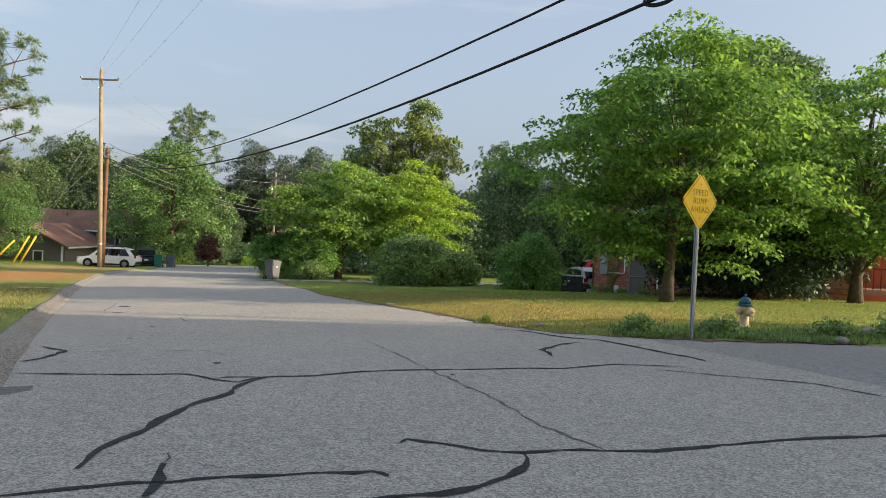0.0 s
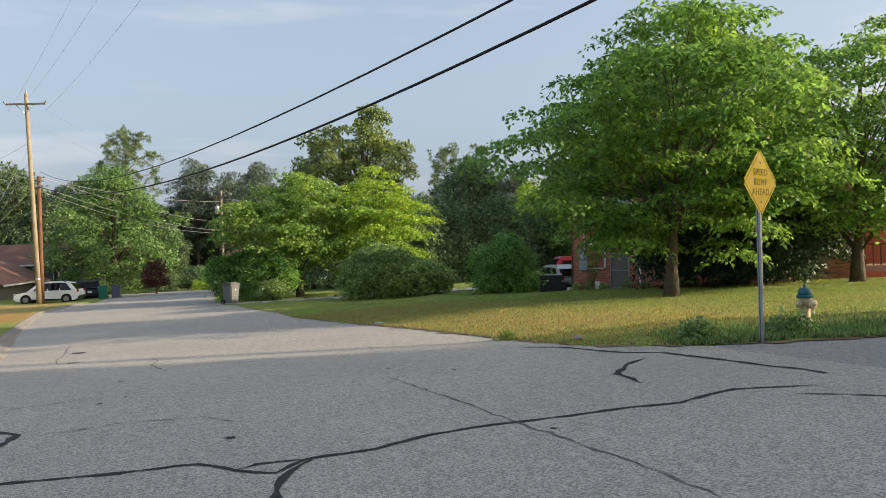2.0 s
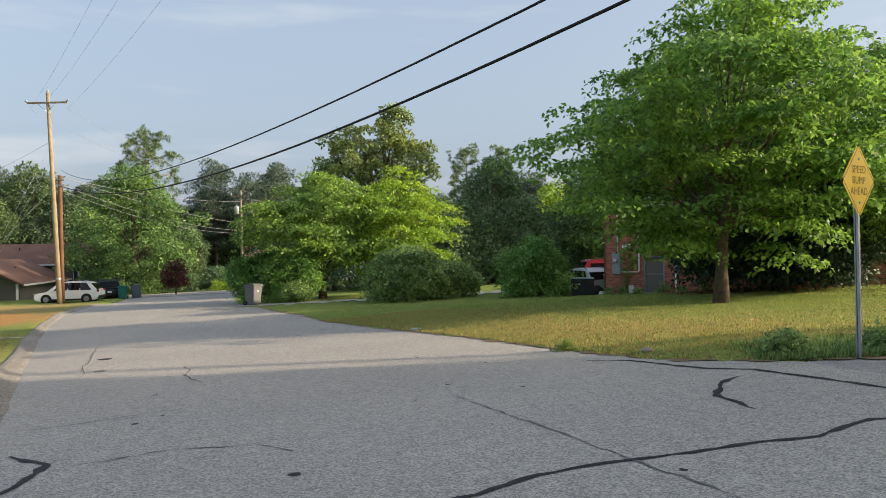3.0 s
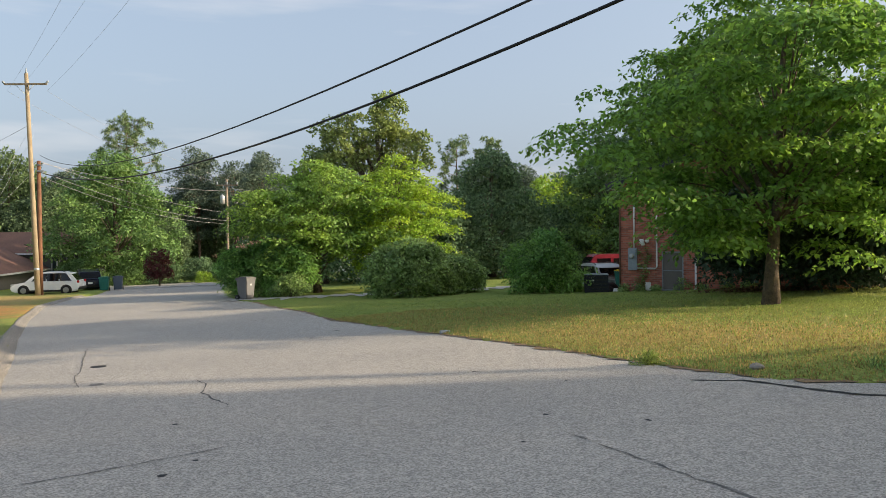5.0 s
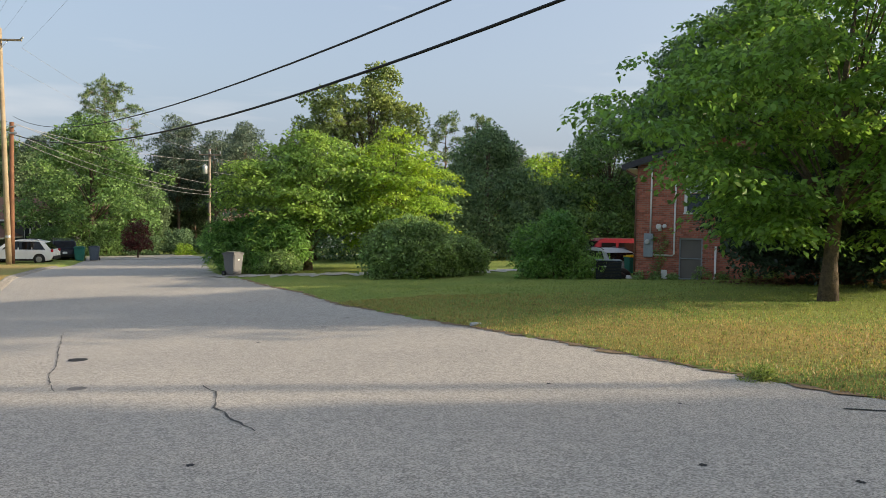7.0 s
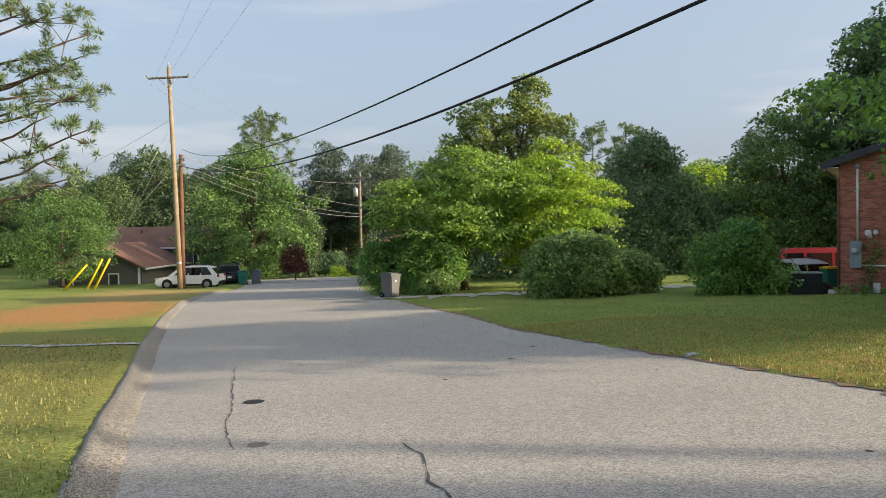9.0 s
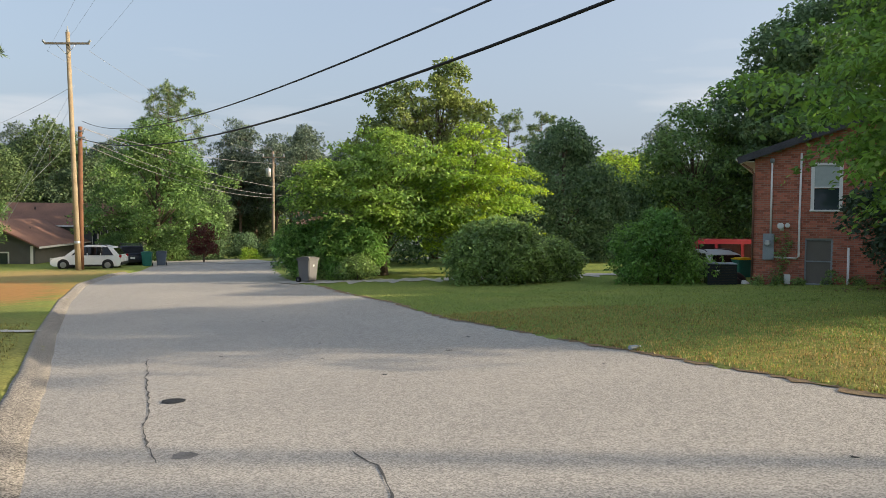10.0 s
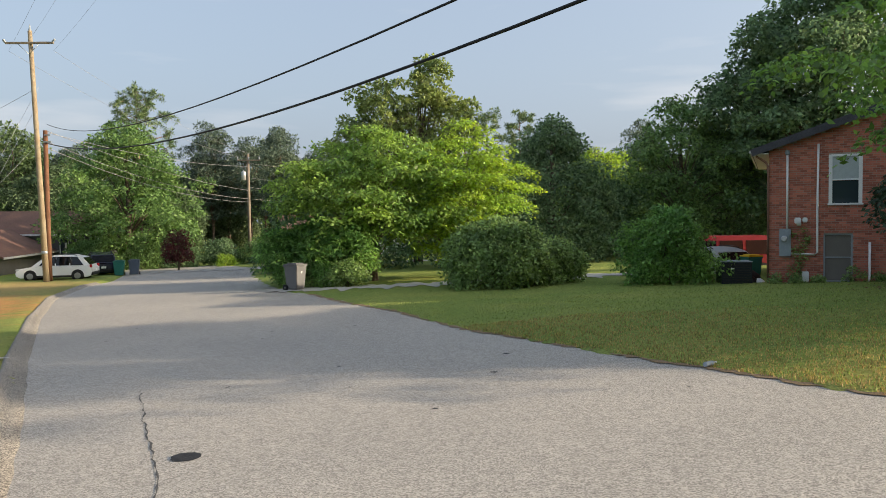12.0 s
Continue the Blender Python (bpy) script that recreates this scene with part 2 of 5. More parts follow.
M_LAMPRED = mat("tail_lamp", (0.45, 0.01, 0.015), rough=0.2, var=0.1, bump=0, spec=0.6)
M_BIN = mat("grey_bin", (0.15, 0.15, 0.15), rough=0.6, var=0.12, scale=2, fine=30, bump=0.1)
M_BINGREEN = mat("green_bin", (0.02, 0.16, 0.13), rough=0.55, var=0.12, bump=0.1)
M_BINBLUE = mat("blue_grey_bin", (0.10, 0.13, 0.17), rough=0.55, var=0.12, bump=0.1)
M_PLASTIC = mat("clear_plastic", (0.36, 0.41, 0.45), rough=0.2, var=0.15, bump=0)
M_PINK = leaf_mat("pink_blossom", (0.70, 0.36, 0.30), (0.75, 0.48, 0.36), 0.4)
L_MAIN = leaf_mat("dogwood_leaf", (0.12, 0.245, 0.065), (0.19, 0.325, 0.07), 0.55)
L_EVER = leaf_mat("evergreen_leaf", (0.035, 0.068, 0.039), (0.050, 0.085, 0.045), 0.2)
L_LIME = leaf_mat("lime_leaf", (0.19, 0.335, 0.06), (0.31, 0.43, 0.065), 0.55)
L_OLIVE = leaf_mat("olive_leaf", (0.194, 0.264, 0.094), (0.264, 0.322, 0.100), 0.45)
L_OAK = leaf_mat("oak_leaf", (0.119, 0.219, 0.081), (0.169, 0.275, 0.088), 0.42)
L_MID = leaf_mat("mid_leaf", (0.113, 0.216, 0.076), (0.167, 0.275, 0.081), 0.42)
L_DARK = leaf_mat("dark_leaf", (0.114, 0.194, 0.101), (0.155, 0.242, 0.112), 0.4, 0.7)
L_PINE = leaf_mat("pine_needle", (0.112, 0.180, 0.084), (0.165, 0.225, 0.095), 0.3)
L_SHRUB = leaf_mat("shrub_leaf", (0.167, 0.277, 0.100), (0.244, 0.347, 0.109), 0.4)
L_FERN = leaf_mat("mimosa_leaf", (0.12, 0.265, 0.075), (0.19, 0.335, 0.08), 0.5)
L_DULL = leaf_mat("dull_dogwood_leaf", (0.145, 0.266, 0.073), (0.242, 0.370, 0.079), 0.5)
L_WOOD = leaf_mat("woodland_leaf", (0.095, 0.155, 0.068), (0.13, 0.19, 0.075), 0.4, 0.7)
L_WOODDARK = leaf_mat("dark_woodland_leaf", (0.090, 0.140, 0.073), (0.118, 0.174, 0.078), 0.35, 0.7)
L_WOODPINE = leaf_mat("woodland_needle", (0.090, 0.135, 0.105), (0.125, 0.170, 0.112), 0.3, 0.7)
L_RED = leaf_mat("maroon_leaf", (0.09, 0.025, 0.025), (0.12, 0.035, 0.03), 0.35)
L_GRASS = leaf_mat("grass_blade", (0.17, 0.25, 0.06), (0.26, 0.30, 0.08), 0.4)
L_TIRED = leaf_mat("tired_grass_blade", (0.23, 0.225, 0.065), (0.30, 0.265, 0.09), 0.35)
L_STRAW = leaf_mat("straw_blade", (0.42, 0.31, 0.12), (0.33, 0.26, 0.09), 0.3)
L_DEAD = leaf_mat("dead_leaf", (0.20, 0.11, 0.05), (0.14, 0.08, 0.04), 0.2)


# ---- mesh tools ----
def part(name, data, material, parent=None, label=""):
    """Links a mesh or bmesh as one object, under a thing if one is given."""
    if isinstance(data, bmesh.types.BMesh):
        me = bpy.data.meshes.new(name)
        data.to_mesh(me)
        data.free()
        data = me
    if not data.materials:
        data.materials.append(material)
    ob = new(name, data)
    if parent is not None:
        ob.parent = parent
    if label:
        ob["label"] = label
    return ob


def thing(name, m, label, category, group="", kind=""):
    ob = new(name)
    ob.empty_display_size = 0.2
    ob.matrix_world = m
    return tagged(ob, label, category, group, kind)


def mesh(name, verts, faces, smooth=False):
    me = bpy.data.meshes.new(name)
    me.from_pydata([tuple(v) for v in verts], [], faces)
    me.update()
    if smooth:
        me.polygons.foreach_set("use_smooth", [True] * len(me.polygons))
    return me


def box(sx, sy, sz, at=(0, 0, 0), bevel=0.0, taper=0.0, turn=None):
    """A box that stands on its base at `at`; taper: how much narrower its foot is."""
    bm = bmesh.new()
    bmesh.ops.create_cube(bm, size=1)
    for v in bm.verts:
        k = 1 - taper if v.co.z < 0 else 1
        v.co = Vector((v.co.x * sx * k, v.co.y * sy * k, (v.co.z + 0.5) * sz))
    if bevel:
        bmesh.ops.bevel(bm, geom=bm.edges[:], offset=bevel, segments=2, affect="EDGES")
    if turn is not None:
        bm.transform(turn)
    bmesh.ops.translate(bm, verts=bm.verts, vec=at)
    return bm


def join(*parts):
    bm = bmesh.new()
    for p in parts:
        me = bpy.data.meshes.new("tmp")
        p.to_mesh(me)
        p.free()
        bm.from_mesh(me)
        bpy.data.meshes.remove(me)
    return bm


def lathe(profile, n=16, at=(0, 0, 0), turn=None):
    """A turned form from (radius, height) pairs."""
    bm = bmesh.new()
    rings = [[bm.verts.new((r * math.cos(2 * math.pi * i / n), r * math.sin(2 * math.pi * i / n), h)) for i in range(n)] for r, h in profile]
    for a, b in zip(rings, rings[1:]):
        for i in range(n):
            bm.faces.new((a[i], a[(i + 1) % n], b[(i + 1) % n], b[i])).smooth = True
    bm.faces.new(rings[0][::-1])
    bm.faces.new(rings[-1])
    if turn is not None:
        bm.transform(turn)
    bmesh.ops.translate(bm, verts=bm.verts, vec=at)
    return bm


def tube_into(verts, faces, pts, radii, n=6):
    """Adds a tapered tube along points to lists of verts and faces."""
    start = len(verts)
    pts = [Vector(p) for p in pts]
    for i, p in enumerate(pts):
        d = (pts[min(i + 1, len(pts) - 1)] - pts[max(i - 1, 0)]).normalized()
        a = d.orthogonal().normalized() if abs(d.z) > 0.9 else d.cross(Vector((0, 0, 1))).normalized()
        b = d.cross(a)
        for k in range(n):
            w = 2 * math.pi * k / n
            verts.append(p + (a * math.cos(w) + b * math.sin(w)) * radii[i])
    for i in range(len(pts) - 1):
        for k in range(n):
            q, r = start + i * n + k, start + i * n + (k + 1) % n
            faces.append((q, r, r + n, q + n))
    faces.append(tuple(start + k for k in range(n))[::-1])
    faces.append(tuple(start + (len(pts) - 1) * n + k for k in range(n)))


def tube(name, pts, radii, n=6):
    v, f = [], []
    tube_into(v, f, pts, radii, n)
    return mesh(name, v, f, True)


def prism(outline, width, bevel=0.0):
    """An outline in x and z, extruded along y, centred."""
    bm = bmesh.new()
    a = [bm.verts.new((x, -width / 2, z)) for x, z in outline]
    b = [bm.verts.new((x, width / 2, z)) for x, z in outline]
    n = len(outline)
    bm.faces.new(a)
    bm.faces.new(b[::-1])
    for i in range(n):
        bm.faces.new((a[(i + 1) % n], a[i], b[i], b[(i + 1) % n]))
    bmesh.ops.recalc_face_normals(bm, faces=bm.faces)
    if bevel:
        bmesh.ops.bevel(bm, geom=bm.edges[:], offset=bevel, segments=2, affect="EDGES")
    return bm


# ---- lie of the land ----
FALL_Y = (-60, 0, 5, 7.5, 9.5, 14, 17.8, 21.1, 24.8, 30, 36.7, 42, 60, 90, 400)
FALL_Z = (0.40, 0.46, 0.48, 0.45, 0.40, 0.25, 0.08, -0.03, -0.146, -0.34, -0.56, -0.64, -1.05, -1.5, -1.5)
LEFT_Y = (-40, -4, 3, 6.29, 10.22, 14.34, 16.4, 19.3, 24.3, 34.1, 43.3, 53.2, 58.2, 68, 80)
LEFT_X = (-40, -6, -0.9, -0.25, -2.31, -4.41, -5.5, -6.9, -9.45, -14.2, -18.2, -21.3, -22.0, -25, -30)
RIGHT_Y = (12.15, 12.35, 12.7, 13.5, 15.5, 18.25, 20.87, 22.9, 26.6, 31.9, 35.4, 39.9, 41.5, 47.9, 58, 70.8, 82)
RIGHT_X = (60, 9.6, 5.9, 4.44, 3.56, 2.48, 1.09, -0.04, -1.9, -3.6, -5.2, -7.0, -8.2, -10.6, -13.5, -16.5, -22)


def land(x, y):
    return float(np.interp(y, FALL_Y, FALL_Z)) + 0.027 * max(-27.0, min(18.0, x))


def left_edge(y):
    return float(np.interp(y, LEFT_Y, LEFT_X))


def right_edge(y):
    return 60.0 if y <= 12.15 else float(np.interp(y, RIGHT_Y, RIGHT_X))


def off_road(x, y):
    """Metres outside the road's edge; below zero on the road."""
    l = (left_edge(y) - x) * 0.87
    r = (x - right_edge(y)) * 0.87 if y > 12.15 else -5.0
    r = min(r, (y - 12.2) * 1.0) if y > 12.15 and x > 6 else r
    return max(l, r)


def turf(x, y):
    """The height of the grass."""
    d = off_road(x, y)
    right = x > left_edge(y) + 3
    n = noise.noise((x * 0.9, y * 0.9, 3.1)) * 0.05 + noise.noise((x * 3.1, y * 3.1, 7.7)) * 0.03
    if not right:
        d -= 0.14
        rise = 0.10 * min(1.0, max(0.0, (d + 0.1) / 0.3))
    else:
        near = max(0.0, 1 - max(0.0, y - 27) / 9)
        rise = 0.17 * near * min(1.0, max(0.0, d) / 2.5) + 0.015
    if d < 0.12:
        return land(x, y) - 0.09 + max(0.0, d + 0.12 + n * 4) * 0.4
    return land(x, y) + rise + n * 0.35


def spread(knots):
    out = []
    for a, b, step in knots:
        out += list(np.arange(a, b, step))
    return out + [knots[-1][1]]


gx = spread([(-900, -120, 60), (-120, -46, 6), (-46, -26, 1.0), (-26, 12, 0.22), (12, 26, 0.5), (26, 60, 4), (60, 120, 12), (120, 900, 60)])
gy = spread([(-300, -40, 40), (-40, 4, 4), (4, 24, 0.22), (24, 46, 0.4), (46, 80, 1.2), (80, 140, 8), (140, 1500, 90)])
gv = [(x, y, turf(x, y)) for y in gy for x in gx]
nx = len(gx)
gf = [(j * nx + i, j * nx + i + 1, (j + 1) * nx + i + 1, (j + 1) * nx + i) for j in range(len(gy) - 1) for i in range(nx - 1)]
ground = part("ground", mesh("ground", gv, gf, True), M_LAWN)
tagged(ground, "mown lawn with dry straw patches and bare orange soil", "lawn", kind="structure")


def split_x(y):
    return 6.35 + max(0.0, 12.0 - y) * 0.33


# the street
rows_y = spread([(-40, 2, 3), (2, 30, 0.5), (30, 80, 1.5)])
rv, rf, cols = [], [], 24
for y in rows_y:
    a = left_edge(y) - 0.05
    b = min(right_edge(y) + 0.35, split_x(y)) if y < 13.2 else right_edge(y) + 0.35
    for i in range(cols + 1):
        x = a + (b - a) * i / cols
        rv.append((x, y, land(x, y)))
for j in range(len(rows_y) - 1):
    for i in range(cols):
        q = j * (cols + 1) + i
        rf.append((q, q + 1, q + cols + 2, q + cols + 1))
road = part("road", mesh("road", rv, rf, True), M_ROAD)
tagged(road, "worn pale grey asphalt street with black tar-sealed cracks", "road", kind="structure")
sv, sf = [], []
rows_s = spread([(-40, 4, 4), (4, 12.6, 0.43)])
for y in rows_s:
    for i in range(17):
        x = split_x(y) + (60 - split_x(y)) * (i / 16) ** 2
        sv.append((x, y, land(x, y) - 0.004))
for j in range(len(rows_s) - 1):
    for i in range(16):
        q = j * 17 + i
        sf.append((q, q + 1, q + 18, q + 17))
side_road = part("side_road", mesh("side_road", sv, sf, True), M_SIDE)
tagged(side_road, "dark old asphalt of the joining side street", "road", kind="structure")

# kerb along the street's outer side
kv, kf = [], []
ky = spread([(-4.0, 56.0, 0.5)])
prof = [(0.02, -0.05), (0.0, 0.004), (-0.14, 0.016), (-0.24, 0.07), (-0.31, 0.095), (-0.36, 0.085), (-0.38, -0.05)]
for y in ky:
    x = left_edge(y)
    for o, h in prof:
        w = noise.noise((y * 1.7, o * 3, 1.0)) * 0.035
        kv.append((x + o / 0.87 + w, y, land(x, y) + h + w * 0.2))
for j in range(len(ky) - 1):
    for i in range(len(prof) - 1):
        q = j * len(prof) + i
        kf.append((q, q + 1, q + len(prof) + 1, q + len(prof)))
kerb = part("kerb", mesh("kerb", kv, kf, True), M_KERB)
tagged(kerb, "weathered rolled concrete kerb between street and lawn", "kerb", kind="structure")


def ribbon(pts, width, lift, seed=0, wobble=0.35, jag=0.0):
    """A flat, ragged strip that follows the land along points in x and y."""
    rng = random.Random(seed)
    fine = []
    for (x0, y0), (x1, y1) in zip(pts, pts[1:]):
        n = max(2, int(math.hypot(x1 - x0, y1 - y0) / 0.12))
        fine += [(x0 + (x1 - x0) * i / n, y0 + (y1 - y0) * i / n) for i in range(n)]
    fine.append(pts[-1])
    v, f = [], []
    for i, (x, y) in enumerate(fine):
        x0, y0 = fine[max(i - 1, 0)]
        x1, y1 = fine[min(i + 1, len(fine) - 1)]
        d = math.hypot(x1 - x0, y1 - y0) or 1
        px, py = -(y1 - y0) / d, (x1 - x0) / d
        j = noise.noise((x * 2.3, y * 2.3, seed)) * width * 0.8 + jag * (noise.noise((x * 5.1, y * 5.1, seed + 3)) + 0.6 * rng.uniform(-1, 1))
        end = min(1.0, 0.35 + 0.25 * min(i, len(fine) - 1 - i))
        w = width / 2 * end * (1 + wobble * rng.uniform(-1, 1))
        for s in (-1, 1):
            xx, yy = x + px * (j + s * w), y + py * (j + s * w)
            v.append((xx, yy, land(xx, yy) + lift))
    for i in range(len(fine) - 1):
        f.append((2 * i, 2 * i + 1, 2 * i + 3, 2 * i + 2))
    return mesh("strip", v, f)

# ---- trees and shrubs ----
def leaf_quads(rng, p, size, up=0.6, aspect=0.5, droop=0.25, fold=0.12, hint=None):
    """Folded leaf blades at the points p, turned towards hint where one is given. Returns verts and the number of leaves."""
    k = len(p)
    nrm = rng.normal(size=(k, 3))
    if hint is None:
        nrm[:, 2] = np.abs(nrm[:, 2]) + up * 1.5
    else:
        nrm = nrm * 0.75 + hint * 1.15
        nrm[:, 2] += 0.35 * up
    nrm /= np.linalg.norm(nrm, axis=1)[:, None]
    t = np.cross(nrm, rng.normal(size=(k, 3)))
    t /= np.linalg.norm(t, axis=1)[:, None] + 1e-9
    if hint is not None:
        t += hint * np.array((0.7, 0.7, 0.0))
    t[:, 2] -= droop
    t /= np.linalg.norm(t, axis=1)[:, None]
    b = np.cross(nrm, t)
    b /= np.linalg.norm(b, axis=1)[:, None] + 1e-9
    s = (size * rng.uniform(0.65, 1.3, k))[:, None]
    mid = p + t * s * 0.5 + nrm * s * fold
    w = b * s * aspect * 0.5
    return np.stack([p, mid - w, p + t * s, mid + w], axis=1).reshape(-1, 3), k


def leaves_mesh(name, verts):
    k = len(verts) // 4
    me = bpy.data.meshes.new(name)
    me.vertices.add(4 * k)
    me.vertices.foreach_set("co", verts.astype(np.float32).ravel())
    me.loops.add(4 * k)
    me.loops.foreach_set("vertex_index", np.arange(4 * k, dtype=np.int32))
    me.polygons.add(k)
    me.polygons.foreach_set("loop_start", np.arange(0, 4 * k, 4, dtype=np.int32))
    me.polygons.foreach_set("loop_total", np.full(k, 4, dtype=np.int32))
    me.update(calc_edges=True)
    return me


def in_clump(rng, c, r, k, flat, sag):
    d = rng.normal(size=(k, 3))
    d /= np.linalg.norm(d, axis=1)[:, None]
    q = d * (rng.uniform(0, 1, k) ** 0.45)[:, None]
    q[:, 2] *= flat
    rho = q[:, 0] ** 2 + q[:, 1] ** 2
    q[:, 2] -= sag * rho
    return c + q * r


def pad(rng, c, r, k, flat, sag):
    """Leaf places and outward directions on a clump: a drooping tier where flat is low, else a rounded tuft that is fullest above."""
    a = rng.uniform(0, 2 * math.pi, k)
    if flat < 0.3:
        ph = rng.uniform(0, 6.28, 2)
        rho = np.sqrt(rng.uniform(0, 1, k)) * (1 + 0.22 * np.sin(3 * a + ph[0]) + 0.16 * np.sin(5 * a + ph[1]))
        tilt = rng.normal(size=2) * 0.10
        x, y = rho * np.cos(a), rho * np.sin(a)
        z = flat * rng.normal(size=k) * 0.45 - sag * rho ** 2 + tilt[0] * x + tilt[1] * y
        hint = np.stack([x * (2 * sag + 0.15), y * (2 * sag + 0.15), np.ones(k)], axis=1)
        q = np.stack([x, y, z], axis=1)
    else:
        cz = 1 - 1.75 * rng.uniform(0, 1, k) ** 1.25
        sz = np.sqrt(np.maximum(0.0, 1 - cz ** 2))
        hint = np.stack([sz * np.cos(a), sz * np.sin(a), cz], axis=1)
        q = hint * (rng.uniform(0.25, 1, k) ** 0.4)[:, None]
        q[:, 2] *= flat
        q[:, 2] -= sag * (q[:, 0] ** 2 + q[:, 1] ** 2)
    hint /= np.linalg.norm(hint, axis=1)[:, None]
    return c + q * r, hint


def crown_clumps(rng, env, n, lean, shell=0.5, lump=0.22):
    """Clump centres within an outline: env holds (height, radius) pairs."""
    hs, rs = [h for h, _ in env], [r for _, r in env]
    fine = np.linspace(hs[0], hs[-1], 60)
    area = np.interp(fine, hs, rs) + 0.25
    out, ph = [], rng.uniform(0, 6.28, 4)
    for _ in range(n):
        h = rng.choice(fine, p=area / area.sum()) + rng.uniform(-0.1, 0.1)
        a = rng.uniform(0, 2 * math.pi)
        rad = np.interp(h, hs, rs)
        rad *= 1 + lump * (math.sin(3 * a + ph[0] + h) * 0.5 + math.sin(5 * a + ph[1] - 1.7 * h) * 0.5)
        q = rad * (shell + (1 - shell) * rng.uniform(0, 1) ** 0.6)
        f = (h - hs[0]) / (hs[-1] - hs[0])
        out.append((lean[0] * f + q * math.cos(a), lean[1] * f + q * math.sin(a), h))
    return np.array(out)


def tree(name, at, env, label, leaf, seed, trunk_r=0.2, clumps=200, per=90, clump_r=0.7, flat=0.5, sag=0.3, size=0.14, up=0.6,
         aspect=0.5, droop=0.25, lean=(0, 0), shell=0.45, bark=None, limbs=26, stems=1, category="tree", group="", lump=0.22, fork=None, own_limbs=False, lobes=(), tier=0.0):
    """A tree or shrub: tapered stem with limbs, and a crown of leaf clumps inside the outline env."""
    rng = np.random.default_rng(seed)
    th = thing(name, pose(*at), label, category, group)
    cl = crown_clumps(rng, env, clumps, lean, shell, lump)
    if lobes:
        vol = np.array([r ** 2.4 for *_, r in lobes])
        pick = rng.choice(len(lobes), clumps, p=vol / vol.sum())
        d = rng.normal(size=(clumps, 3))
        d *= (rng.uniform(0.15, 1, clumps) ** 0.45 / np.linalg.norm(d, axis=1))[:, None]
        cl = np.array([lobes[i][:3] for i in pick]) + d * np.array([lobes[i][3] for i in pick])[:, None]
    if tier:
        az = np.arctan2(cl[:, 1], cl[:, 0])
        ph = 0.5 * np.sin(2 * az + seed) + 0.35 * np.sin(5 * az)
        cl[:, 2] = (np.round(cl[:, 2] / tier + ph) - ph) * tier + rng.normal(size=len(cl)) * 0.09 * tier
    top = env[-1][0]
    fork = fork or env[0][0] + 0.25 * (top - env[0][0])
    v, f = [], []
    tops = []
    for s in range(stems):
        ang = 2 * math.pi * s / stems + 0.5
        spreadr = 0.0 if stems == 1 else 0.35
        pts, rad = [], []
        for i in range(8):
            u = i / 7
            wob = 0.06 * top / 6
            pts.append((lean[0] * u * 0.8 + spreadr * math.cos(ang) * u * 2 + rng.uniform(-wob, wob) * (i > 0),
                        lean[1] * u * 0.8 + spreadr * math.sin(ang) * u * 2 + rng.uniform(-wob, wob) * (i > 0), -0.15 + u * (top * 0.86 + 0.15)))
            rad.append(trunk_r / (1 if stems == 1 else 1.8) * ((1.35 if i == 0 else 1.0) * (1 - 0.86 * u)))
        tube_into(v, f, pts, rad, 9)
        tops.append(pts)
    woody = (v, f)
    if limbs:
        for c in cl[rng.choice(len(cl), min(limbs, len(cl)), replace=False)]:
            pts = tops[int(rng.integers(stems))]
            h0 = min(max(fork * 0.8, c[2] * 0.62), top * 0.8)
            i = min(6, int(h0 / (top * 0.86) * 7))
            a, e = Vector(pts[i]), Vector(c)
            mid = a.lerp(e, 0.5) + Vector((0, 0, 0.12 * (e - a).length))
            r0 = trunk_r * 0.22 * (1 - 0.55 * h0 / top)
            if own_limbs:
                v, f = [], []
            tube_into(v, f, [a, a.lerp(mid, 0.55), mid, mid.lerp(e, 0.6), e], [r0, r0 * 0.8, r0 * 0.6, r0 * 0.4, r0 * 0.15], 5)
            if own_limbs:
                part("limb", mesh("limb", v, f, True), bark or M_BARK, th)
    part("trunk", mesh("trunk", *woody, True), bark or M_BARK, th)
    pads = []
    for c in cl:
        k = rng.uniform(0.6, 1.25)
        pads.append(pad(rng, c, clump_r * k, int(per * k * k * rng.uniform(0.85, 1.2)) + 4, flat, sag))
    verts, _ = leaf_quads(rng, np.concatenate([p for p, _ in pads]), size, up, aspect, droop, hint=np.concatenate([h for _, h in pads]))
    part("crown", leaves_mesh("crown", verts), leaf, th)
    return th


